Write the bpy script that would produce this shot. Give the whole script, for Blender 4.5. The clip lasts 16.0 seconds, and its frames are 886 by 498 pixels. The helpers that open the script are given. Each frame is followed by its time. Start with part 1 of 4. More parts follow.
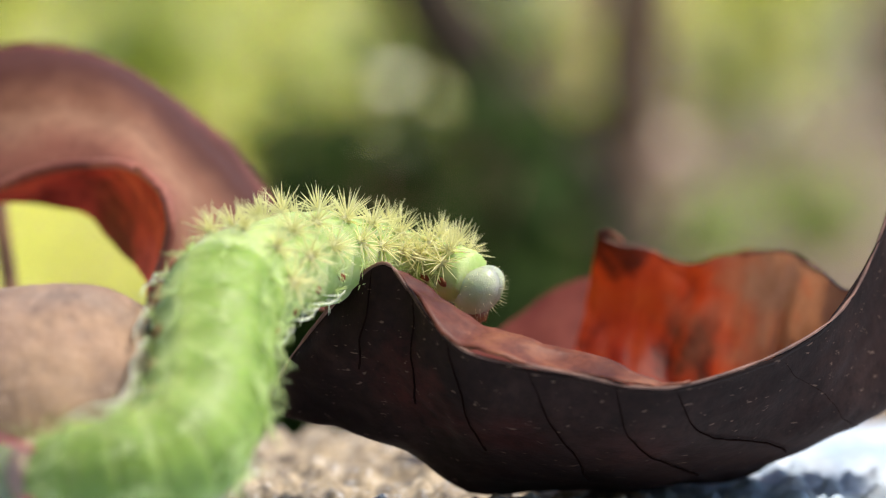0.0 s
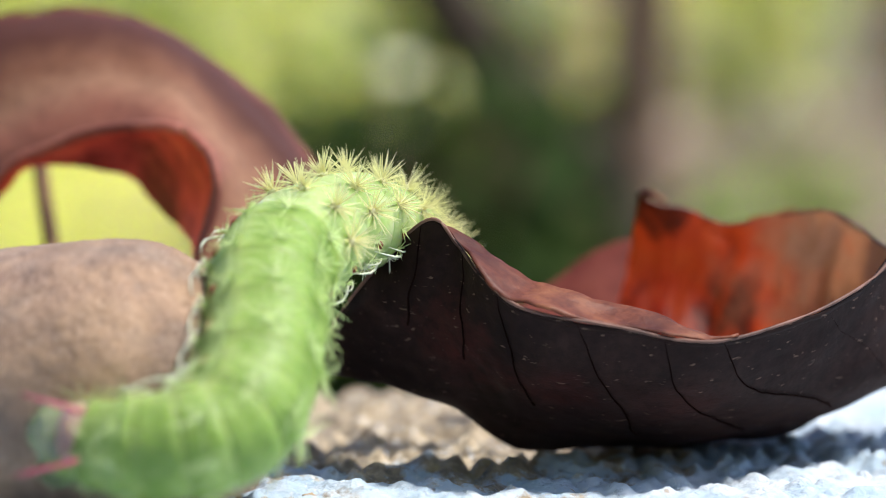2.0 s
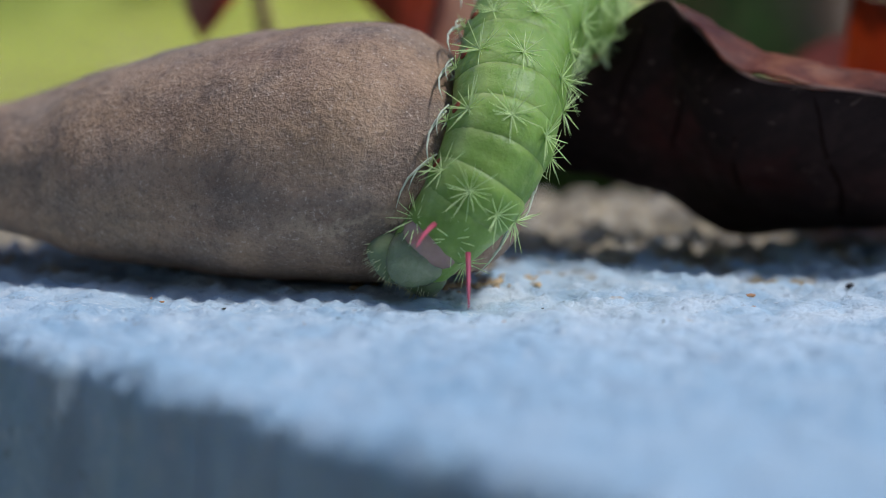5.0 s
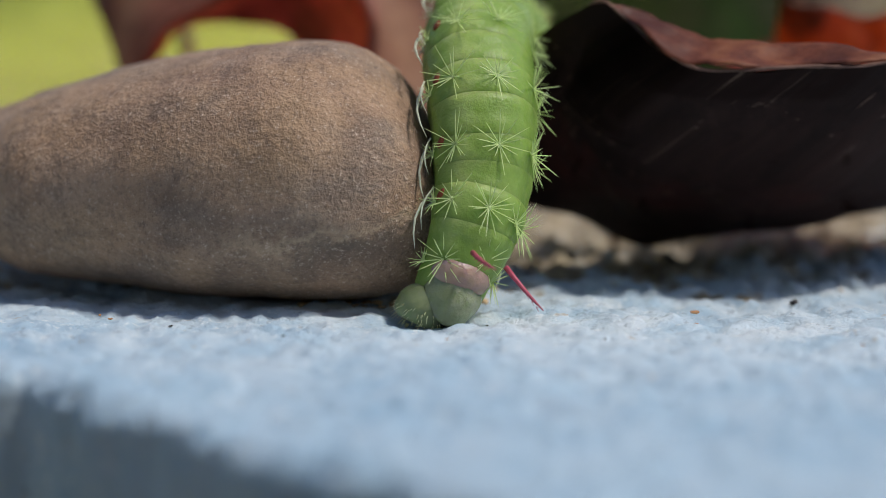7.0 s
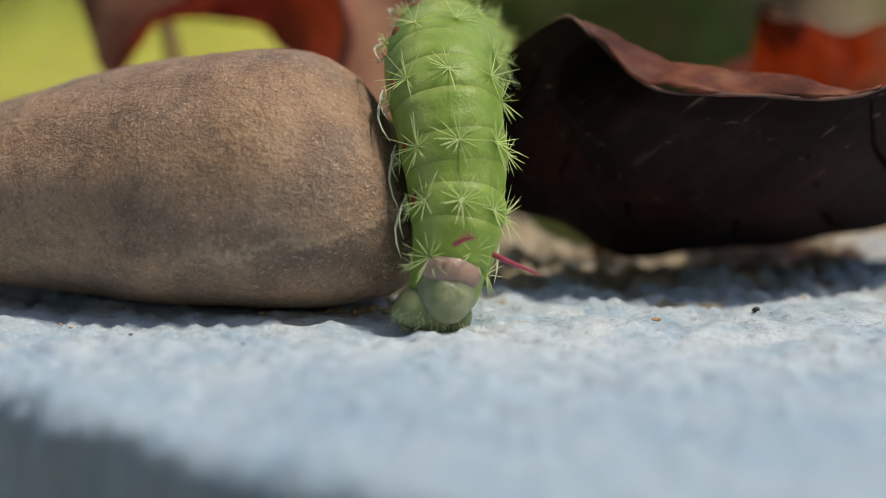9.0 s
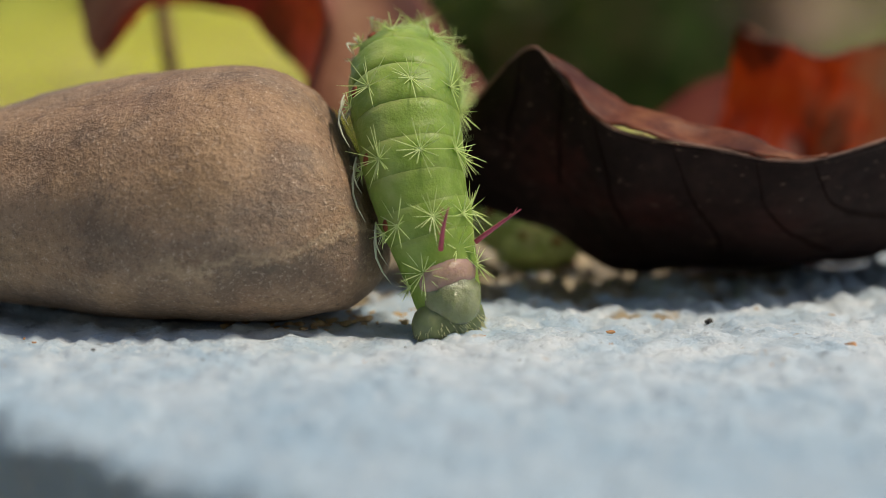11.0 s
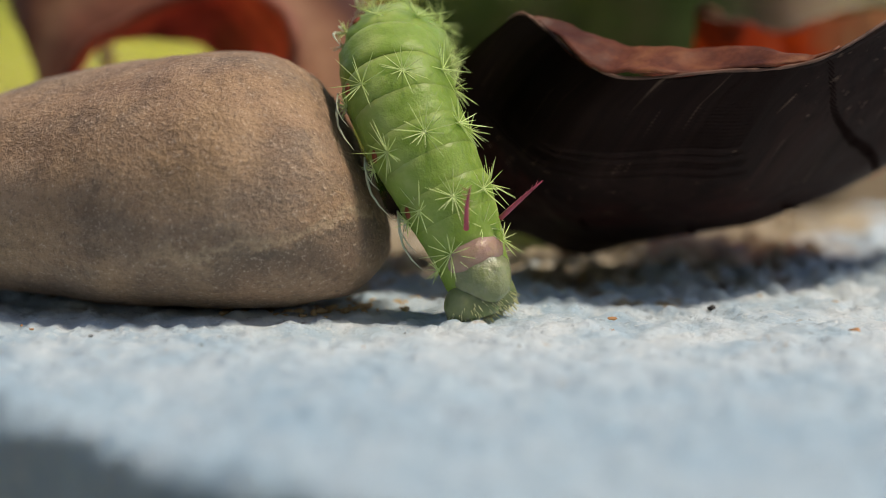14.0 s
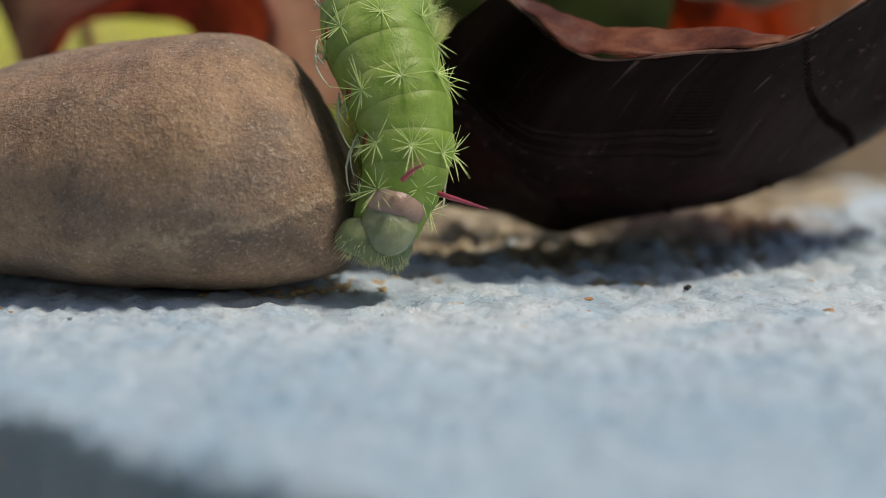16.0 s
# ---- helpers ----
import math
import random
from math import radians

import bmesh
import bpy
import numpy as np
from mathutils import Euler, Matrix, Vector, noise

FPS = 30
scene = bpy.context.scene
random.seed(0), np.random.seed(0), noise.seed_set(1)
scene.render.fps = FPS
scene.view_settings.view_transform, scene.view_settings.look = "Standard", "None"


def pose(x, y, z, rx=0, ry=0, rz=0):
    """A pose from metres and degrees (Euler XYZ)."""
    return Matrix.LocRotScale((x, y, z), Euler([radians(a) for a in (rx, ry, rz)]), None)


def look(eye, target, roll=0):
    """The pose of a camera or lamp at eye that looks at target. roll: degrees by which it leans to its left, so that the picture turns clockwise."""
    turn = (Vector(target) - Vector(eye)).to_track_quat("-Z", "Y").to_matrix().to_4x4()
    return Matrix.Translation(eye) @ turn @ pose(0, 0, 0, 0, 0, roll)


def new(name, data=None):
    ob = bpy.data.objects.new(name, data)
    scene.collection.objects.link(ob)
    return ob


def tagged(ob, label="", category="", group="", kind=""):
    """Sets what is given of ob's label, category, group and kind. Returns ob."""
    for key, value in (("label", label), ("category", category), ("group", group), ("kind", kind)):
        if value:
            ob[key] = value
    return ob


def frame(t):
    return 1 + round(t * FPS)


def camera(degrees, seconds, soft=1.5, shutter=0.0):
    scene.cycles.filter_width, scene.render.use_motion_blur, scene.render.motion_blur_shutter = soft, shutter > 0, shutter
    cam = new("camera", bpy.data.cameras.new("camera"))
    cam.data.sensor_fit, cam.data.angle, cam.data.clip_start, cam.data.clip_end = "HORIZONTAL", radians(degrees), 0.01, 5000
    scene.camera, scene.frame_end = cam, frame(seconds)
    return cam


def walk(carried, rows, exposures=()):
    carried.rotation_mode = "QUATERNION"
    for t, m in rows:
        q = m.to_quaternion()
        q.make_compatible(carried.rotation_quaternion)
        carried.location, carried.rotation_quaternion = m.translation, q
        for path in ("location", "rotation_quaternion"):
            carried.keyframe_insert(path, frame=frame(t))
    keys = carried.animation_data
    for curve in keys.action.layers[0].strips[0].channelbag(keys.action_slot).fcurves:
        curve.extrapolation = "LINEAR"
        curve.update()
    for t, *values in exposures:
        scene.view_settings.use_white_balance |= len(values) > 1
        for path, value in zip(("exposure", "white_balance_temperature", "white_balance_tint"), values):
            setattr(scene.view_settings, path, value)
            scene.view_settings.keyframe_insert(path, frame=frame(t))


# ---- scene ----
MM = 0.001

# ---------------------------------------------------------------- camera and its walk
cam = camera(20.0, 16.0, soft=0.7)
cam.data.dof.use_dof = True
cam.data.dof.aperture_fstop = 11.0
cam.data.dof.aperture_blades = 0
# seconds; eye in millimetres; pitch, turn to the right and roll in degrees
PATH = [(0, 11.6, -248.5, 53.2, -4.572, 1.055, 0.21), (0.5, 13.0, -250.6, 53.6, -4.549, 0.965, 0.23), (1, 11.6, -249.5, 52.7, -4.501, 1.178, 0.11), (1.5, 10.7, -250.8,
        52.5, -4.655, 1.198, 0.17), (2, 6.0, -250.8, 49.2, -4.717, 1.087, 0.06), (2.5, 2.7, -258.8, 45.3, -5.920, -0.754, 0.16), (3, 1.1, -259.8, 41.2, -6.332, -2.296, -0.01),
        (3.5, 0.5, -259.5, 39.9, -6.849, -2.868, 0.06), (4, -2.8, -259.0, 39.2, -7.125, -2.797, 0.10), (6.3, 4.5, -259.6, 41.9, -8.103, -3.515, 0.08), (6.5, 4.5, -259.6, 41.9,
        -7.933, -3.278, 0.08), (7, 5.2, -261.0, 42.4, -7.646, -2.929, 0.11), (7.5, 3.2, -260.9, 43.3, -7.438, -2.558, 0.16), (8, 5.7, -261.8, 43.2, -7.268, -2.618, 0.10), (8.5,
        4.8, -260.3, 40.5, -7.041, -2.472, 0.07), (9, 7.9, -260.8, 41.1, -7.191, -2.621, 0.00), (9.2, 7.6, -261.3, 42.7, -7.444, -2.413, -0.01), (11.3, 10.3, -264.9, 45.5,
        -7.674, -2.088, -0.10), (13.4, 10.3, -264.9, 45.5, -7.674, -2.088, -0.10), (13.6, 10.5, -264.4, 45.0, -7.651, -2.155, -0.13), (13.8, 10.9, -263.7, 44.1, -7.615, -2.262,
        -0.16), (14, 11.3, -263.0, 43.3, -7.583, -2.356, -0.19), (14.5, 13.1, -264.2, 44.7, -7.842, -1.745, -0.08), (15, 12.5, -264.1, 43.3, -7.714, -1.569, -0.42), (15.5, 12.4,
        -263.3, 44.1, -8.273, -1.697, -0.40), (16, 12.5, -264.1, 46.0, -8.542, -2.079, -0.33)]
walk(cam, [(t, pose(x * MM, y * MM, z * MM, 90 + p, 0, -turn) @ pose(0, 0, 0, 0, 0, roll)) for t, x, y, z, p, turn, roll in PATH],
     exposures=[(0, 0.73, 6450, 14), (1.6, 0.74, 6300, 14), (2, 0.78, 6150, 12), (2.5, 0.28, 5800, 10), (3, -0.08, 5600, 10), (4.2, -0.28, 5400, 10), (6.3, -0.22, 5950, 10), (9.2, -0.15, 7100, 10), (11.3, -0.16, 7400, 10), (14.5, -0.07, 7350, 10), (15, -0.05, 7300, 10), (16, -0.28, 7000, 10)])

# the focus is pulled from the leaf to the pebble
focus = tagged(new("focus_mark"), kind="structure")
cam.data.dof.focus_object = focus
walk(focus, [(t, pose(0, y, 0)) for t, y in ((0, 0.029), (1.6, 0.029), (2.0, 0.024), (2.5, 0.012), (3.0, 0.003), (3.5, -0.001), (7.0, -0.001), (7.6, 0.003), (16, 0.003))])

# ---------------------------------------------------------------- world and sun
SUN_AT = Vector((0.47, -0.10, 0.85)).normalized()
world = bpy.data.worlds.new("sky")
scene.world = world
world.use_nodes = True
wn = world.node_tree
sky = wn.nodes.new("ShaderNodeTexSky")
sky.sky_type, sky.sun_disc = "NISHITA", False
sky.sun_elevation, sky.sun_rotation = math.asin(SUN_AT.z), math.atan2(SUN_AT.x, SUN_AT.y)
wn.links.new(sky.outputs[0], wn.nodes["Background"].inputs[0])
wn.nodes["Background"].inputs[1].default_value = 0.11
sun = new("sun", bpy.data.lights.new("sun", "SUN"))
sun.data.energy, sun.data.angle, sun.data.color = 3.2, radians(9.0), (1.0, 0.93, 0.82)
sun.matrix_world = look(SUN_AT * 3, (0, 0, 0))


# ---------------------------------------------------------------- materials
class Mat:
    """A node material with a small set of helpers."""
    def __init__(self, name, rough=0.6, spec=0.5):
        self.m = bpy.data.materials.new(name)
        self.m.use_nodes = True
        self.t = self.m.node_tree
        self.bsdf = self.t.nodes["Principled BSDF"]
        self.out = self.t.nodes["Material Output"]
        self.bsdf.inputs["Roughness"].default_value = rough
        self.bsdf.inputs["Specular IOR Level"].default_value = spec
        self.coord = self.t.nodes.new("ShaderNodeTexCoord").outputs["Object"]

    def noise(self, scale, detail=4.0, rough=0.55, stretch=None, distort=0.0):
        n = self.t.nodes.new("ShaderNodeTexNoise")
        n.inputs["Scale"].default_value, n.inputs["Detail"].default_value = scale, detail
        n.inputs["Roughness"].default_value, n.inputs["Distortion"].default_value = rough, distort
        src = self.coord
        if stretch:
            mp = self.t.nodes.new("ShaderNodeMapping")
            mp.inputs["Scale"].default_value = stretch
            self.t.links.new(src, mp.inputs[0])
            src = mp.outputs[0]
        self.t.links.new(src, n.inputs["Vector"])
        return n.outputs["Fac"]

    def ramp(self, fac, *stops):
        r = self.t.nodes.new("ShaderNodeValToRGB")
        e = r.color_ramp.elements
        while len(e) < len(stops):
            e.new(0.5)
        for el, (p, c) in zip(e, stops):
            el.position = p
            el.color = (*c, 1) if len(c) == 3 else c
        self.t.links.new(fac, r.inputs[0])
        return r.outputs[0]

    def mix(self, fac, a, b, kind="MIX"):
        n = self.t.nodes.new("ShaderNodeMix")
        n.data_type, n.blend_type = "RGBA", kind
        for sock, v in ((n.inputs[0], fac), (n.inputs[6], a), (n.inputs[7], b)):
            if isinstance(v, (int, float)):
                sock.default_value = v
            elif isinstance(v, tuple):
                sock.default_value = (*v, 1)
            else:
                self.t.links.new(v, sock)
        return n.outputs[2]

    def math(self, op, a, b=0.0):
        n = self.t.nodes.new("ShaderNodeMath")
        n.operation = op
        for sock, v in zip(n.inputs, (a, b)):
            if isinstance(v, (int, float)):
                sock.default_value = v
            else:
                self.t.links.new(v, sock)
        return n.outputs[0]

    def color(self, c):
        if isinstance(c, tuple):
            self.bsdf.inputs["Base Color"].default_value = (*c, 1)
        else:
            self.t.links.new(c, self.bsdf.inputs["Base Color"])
        return self

    def axis(self, which):
        n = self.t.nodes.new("ShaderNodeSeparateXYZ")
        self.t.links.new(self.coord, n.inputs[0])
        return n.outputs[which]

    def bump(self, height, strength, distance):
        n = self.t.nodes.new("ShaderNodeBump")
        n.inputs["Strength"].default_value, n.inputs["Distance"].default_value = strength, distance
        self.t.links.new(height, n.inputs["Height"])
        self.t.links.new(n.outputs[0], self.bsdf.inputs["Normal"])
        return self

    def through_light(self, share, c):
        """Lets a share of the light pass through, tinted."""
        tr = self.t.nodes.new("ShaderNodeBsdfTranslucent")
        if isinstance(c, tuple):
            tr.inputs[0].default_value = (*c, 1)
        else:
            self.t.links.new(c, tr.inputs[0])
        mx = self.t.nodes.new("ShaderNodeMixShader")
        mx.inputs[0].default_value = share
        self.t.links.new(self.bsdf.outputs[0], mx.inputs[1])
        self.t.links.new(tr.outputs[0], mx.inputs[2])
        self.t.links.new(mx.outputs[0], self.out.inputs[0])
        return self


def make_painted_concrete():
    m = Mat("painted_concrete", 0.72, 0.35)
    big, mid, fine = m.noise(28, 5), m.noise(120, 5, 0.65, (1, 0.7, 1)), m.noise(950, 5, 0.8)
    blue = m.ramp(big, (0.3, (0.32, 0.475, 0.63)), (0.5, (0.50, 0.635, 0.75)), (0.72, (0.72, 0.80, 0.86)))
    blue = m.mix(m.ramp(mid, (0.40, (0, 0, 0)), (0.62, (0.75, 0.75, 0.75))), blue, (0.75, 0.80, 0.84))
    # fresher paint towards the front edge
    front = m.math("ADD", m.math("MULTIPLY", m.axis(1), 16.0), m.math("ADD", m.math("MULTIPLY", big, 0.5), 0.45))
    blue = m.mix(m.ramp(front, (0.1, (0.6, 0.6, 0.6)), (0.75, (0, 0, 0))), blue, (0.36, 0.53, 0.68))
    sand = m.ramp(m.noise(260, 5, 0.7), (0.3, (0.12, 0.11, 0.10)), (0.5, (0.42, 0.34, 0.23)), (0.7, (0.80, 0.67, 0.46)))
    # bare sandy patches grow towards the back of the ledge
    back = m.math("MULTIPLY", m.math("SUBTRACT", m.axis(1), 0.008), 13.0)
    back = m.math("SUBTRACT", back, m.math("MULTIPLY", m.math("MAXIMUM", m.math("SUBTRACT", m.axis(0), 0.03), 0.0), 30.0))
    wear = m.math("ADD", back, m.math("SUBTRACT", m.math("MULTIPLY", m.noise(90, 6, 0.65), 1.7), 0.34))
    c = m.mix(m.ramp(wear, (0.74, (0, 0, 0)), (0.84, (1, 1, 1))), blue, sand)
    c = m.mix(m.ramp(m.noise(680, 3, 0.7), (0.58, (0, 0, 0)), (0.68, (0.6, 0.6, 0.6))), c, (0.84, 0.88, 0.91))
    c = m.mix(m.ramp(m.noise(540, 3, 0.7), (0.32, (0.55, 0.55, 0.55)), (0.40, (0, 0, 0))), c, (0.24, 0.30, 0.36))
    spots = m.ramp(m.noise(330, 2), (0.70, (0, 0, 0)), (0.78, (0.8, 0.8, 0.8)))
    c = m.mix(spots, c, (0.46, 0.36, 0.25))
    m.color(c)
    h = m.math("ADD", m.math("MULTIPLY", mid, 0.4), m.math("ADD", m.math("MULTIPLY", fine, 0.45), m.math("MULTIPLY", m.noise(420, 4, 0.7), 0.5)))
    return m.bump(h, 0.8, 0.0013).m


def make_pebble():
    m = Mat("brown_pebble", 0.6, 0.4)
    big, mid, small = m.noise(40, 4, 0.55), m.noise(210, 6, 0.72), m.noise(620, 4, 0.7)
    fine = m.noise(2100, 3, 0.8)
    c = m.ramp(big, (0.30, (0.28, 0.170, 0.11)), (0.5, (0.43, 0.272, 0.175)), (0.70, (0.53, 0.37, 0.26)))
    c = m.mix(m.ramp(m.noise(55, 5, 0.6, (0.7, 1, 1.2)), (0.44, (0, 0, 0)), (0.62, (0.7, 0.7, 0.7))), c, (0.47, 0.30, 0.165))
    c = m.mix(m.ramp(m.noise(80, 6, 0.68, (0.6, 1, 1.4)), (0.47, (0, 0, 0)), (0.66, (0.65, 0.65, 0.65))), c, (0.24, 0.20, 0.165))
    # a pale slanting stripe with a grey stain under it, near the blunt end
    x, z = m.axis(0), m.axis(2)
    line = m.math("SUBTRACT", z, m.math("ADD", m.math("MULTIPLY", x, 0.2), 0.0129))
    line = m.math("ADD", line, m.math("MULTIPLY", m.math("SUBTRACT", m.noise(230, 6, 0.7), 0.5), 0.009))
    near = m.ramp(m.math("ADD", m.math("MULTIPLY", x, 60.0), 2.4), (0.3, (0, 0, 0)), (0.75, (1, 1, 1)))
    stain = m.ramp(m.math("ADD", m.math("MULTIPLY", line, 60.0), 0.5), (0.16, (0, 0, 0)), (0.36, (0.4, 0.4, 0.4)), (0.46, (0.6, 0.6, 0.6)), (0.5, (0, 0, 0)))
    c = m.mix(m.math("MULTIPLY", stain, near), c, (0.15, 0.125, 0.10))
    stripe = m.ramp(m.math("ADD", m.math("MULTIPLY", line, 60.0), 0.5), (0.49, (0, 0, 0)), (0.52, (0.85, 0.85, 0.85)), (0.58, (0, 0, 0)))
    c = m.mix(m.math("MULTIPLY", stripe, near), c, (0.55, 0.40, 0.26))
    c = m.mix(m.ramp(mid, (0.36, (0.6, 0.6, 0.6)), (0.50, (0, 0, 0))), c, (0.19, 0.13, 0.095))
    c = m.mix(m.ramp(mid, (0.52, (0, 0, 0)), (0.66, (0.6, 0.6, 0.6))), c, (0.52, 0.345, 0.22))
    c = m.mix(m.ramp(small, (0.34, (0.4, 0.4, 0.4)), (0.46, (0, 0, 0))), c, (0.17, 0.11, 0.08))
    c = m.mix(m.ramp(fine, (0.31, (0.5, 0.5, 0.5)), (0.45, (0, 0, 0))), c, (0.13, 0.09, 0.065))
    c = m.mix(m.ramp(m.noise(1100, 3, 0.75), (0.32, (0.45, 0.45, 0.45)), (0.42, (0, 0, 0))), c, (0.15, 0.10, 0.08))
    c = m.mix(m.ramp(fine, (0.57, (0, 0, 0)), (0.69, (0.7, 0.7, 0.7))), c, (0.70, 0.54, 0.42))
    m.color(c)
    h = m.math("ADD", m.math("MULTIPLY", fine, 0.35), m.math("ADD", m.math("MULTIPLY", small, 0.5), mid))
    return m.bump(h, 0.9, 0.0009).m


def make_leaf(name, dark, mid, light, share, glow, rough=0.45, spec=0.45, scale=70):
    m = Mat(name, rough, spec)
    big, small = m.noise(scale, 5, 0.6, (1, 1, 0.7), 0.4), m.noise(scale * 9, 4, 0.7)
    c = m.ramp(big, (0.32, dark), (0.5, mid), (0.72, light))
    c = m.mix(m.ramp(small, (0.35, (0.5, 0.5, 0.5)), (0.55, (0, 0, 0))), c, dark)
    c = m.mix(m.ramp(m.noise(1500, 2, 0.7), (0.70, (0, 0, 0)), (0.76, (0.6, 0.6, 0.6))), c, light)
    m.color(c)
    m.bump(m.math("ADD", m.math("MULTIPLY", small, 0.4), big), 0.4, 0.0006)
    if share:
        m.through_light(share, m.mix(m.ramp(big, (0.40, (1, 1, 1)), (0.56, (0, 0, 0))), glow, tuple(0.22 * g for g in glow)))
    return m.m


def make_underside():
    """Nearly black brown with dull red patches beside the fold, pale scratches and specks."""
    m = Mat("leaf_underside", 0.62, 0.09)
    big, small = m.noise(70, 5, 0.6, (1, 1, 0.7), 0.4), m.noise(630, 4, 0.7)
    c = m.ramp(big, (0.32, (0.010, 0.0050, 0.0042)), (0.5, (0.020, 0.0096, 0.0080)), (0.72, (0.042, 0.022, 0.018)))
    for at, size, share in (((-0.005, -0.014, 0.017), 0.0075, 0.9), ((0.004, -0.018, 0.012), 0.006, 0.45), ((0.018, -0.019, 0.010), 0.006, 0.3)):
        d = m.t.nodes.new("ShaderNodeVectorMath")
        d.operation = "DISTANCE"
        m.t.links.new(m.coord, d.inputs[0])
        d.inputs[1].default_value = at
        f = m.math("ADD", m.math("DIVIDE", d.outputs["Value"], size), m.math("MULTIPLY", m.math("SUBTRACT", m.noise(260, 5, 0.65), 0.5), 1.5))
        c = m.mix(m.ramp(f, (0.35, (share, share, share)), (1.0, (0, 0, 0))), c, (0.060, 0.015, 0.012))
    c = m.mix(m.ramp(small, (0.35, (0.5, 0.5, 0.5)), (0.55, (0, 0, 0))), c, (0.008, 0.005, 0.004))
    c = m.mix(m.ramp(m.noise(900, 2, 0.7, (0.5, 1, 1.6)), (0.66, (0, 0, 0)), (0.72, (0.7, 0.7, 0.7))), c, (0.17, 0.11, 0.08))
    m.color(c)
    return m.bump(m.math("ADD", m.math("MULTIPLY", small, 0.4), big), 0.45, 0.0006).m


def make_arch():
    """Tan in the middle of the lobe, dark brown towards its outer border."""
    m = Mat("leaf_arch", 0.55, 0.15)
    a = m.t.nodes.new("ShaderNodeAttribute")
    a.attribute_name = "across"
    f = m.math("ADD", a.outputs["Fac"], m.math("MULTIPLY", m.math("SUBTRACT", m.noise(70, 5, 0.6, (1, 0.4, 1)), 0.5), 0.5))
    c = m.ramp(f, (0.0, (0.22, 0.075, 0.06)), (0.12, (0.08, 0.034, 0.028)), (0.36, (0.085, 0.036, 0.028)), (0.54, (0.24, 0.115, 0.07)), (0.72, (0.38, 0.21, 0.13)), (0.95, (0.34, 0.14, 0.095)))
    c = m.mix(m.ramp(m.noise(600, 4, 0.7), (0.35, (0.35, 0.35, 0.35)), (0.55, (0, 0, 0))), c, (0.14, 0.06, 0.045))
    m.color(c)
    m.bump(m.noise(260, 4, 0.6), 0.4, 0.0006)
    return m.through_light(0.25, m.mix(0.5, c, (0.6, 0.2, 0.1))).m


def make_backlit():
    """Thin orange-red blade with dark creases, tan and pink towards one end."""
    m = Mat("leaf_backlit", 0.5, 0.3)
    big, small = m.noise(95, 6, 0.65, (1, 1, 0.55), 0.8), m.noise(800, 4, 0.7)
    n = m.t.nodes.new("ShaderNodeMapRange")
    n.inputs["From Min"].default_value, n.inputs["From Max"].default_value = 1.95, 2.6
    m.t.links.new(m.math("ADD", m.math("MULTIPLY", m.axis(0), 48.0), m.math("MULTIPLY", m.noise(140, 4), 1.4)), n.inputs["Value"])
    end = n.outputs[0]
    c = m.ramp(big, (0.32, (0.06, 0.014, 0.008)), (0.45, (0.30, 0.035, 0.010)), (0.62, (0.45, 0.085, 0.02)))
    c = m.mix(end, c, m.ramp(big, (0.36, (0.16, 0.05, 0.03)), (0.55, (0.45, 0.24, 0.15))))
    c = m.mix(m.ramp(small, (0.36, (0.4, 0.4, 0.4)), (0.5, (0, 0, 0))), c, (0.08, 0.02, 0.01))
    m.color(c)
    m.bump(m.math("ADD", m.math("MULTIPLY", small, 0.3), big), 0.4, 0.0006)
    glow = m.ramp(big, (0.36, (0.16, 0.02, 0.004)), (0.47, (0.84, 0.075, 0.008)), (0.66, (0.96, 0.14, 0.016)))
    glow = m.mix(end, glow, (0.55, 0.22, 0.09))
    return m.through_light(0.6, glow).m


def make_skin(name, dark, mid, light, rough=0.42, sss=0.5, spec=0.28, relief=0.45):
    m = Mat(name, rough, spec)
    c = m.ramp(m.noise(160, 4), (0.3, dark), (0.52, mid), (0.72, light))
    c = m.mix(m.ramp(m.noise(900, 3), (0.55, (0, 0, 0)), (0.75, (0.35, 0.35, 0.35))), c, light)
    m.color(c)
    b = m.bsdf
    b.inputs["Subsurface Weight"].default_value = sss
    b.inputs["Subsurface Radius"].default_value = (0.7, 1.0, 0.25)
    b.inputs["Subsurface Scale"].default_value = 0.0032
    return m.bump(m.noise(420, 5, 0.65), relief, 0.0006).m


def make_plain(name, c, rough=0.5, share=0.0, vary=0.25, scale=300):
    m = Mat(name, rough, 0.4)
    col = m.mix(m.ramp(m.noise(scale, 3), (0.35, (0, 0, 0)), (0.65, (1, 1, 1))), tuple(x * (1 - vary) for x in c), tuple(min(1, x * (1 + vary)) for x in c))
    m.color(col)
    if share:
        m.through_light(share, col)
    return m.m


def make_foliage(name, dark, mid, light, share, rough=0.3, spec=0.6):
    m = Mat(name, rough, spec)
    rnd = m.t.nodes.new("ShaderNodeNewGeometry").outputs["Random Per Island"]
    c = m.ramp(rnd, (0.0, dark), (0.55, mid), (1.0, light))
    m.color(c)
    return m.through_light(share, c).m


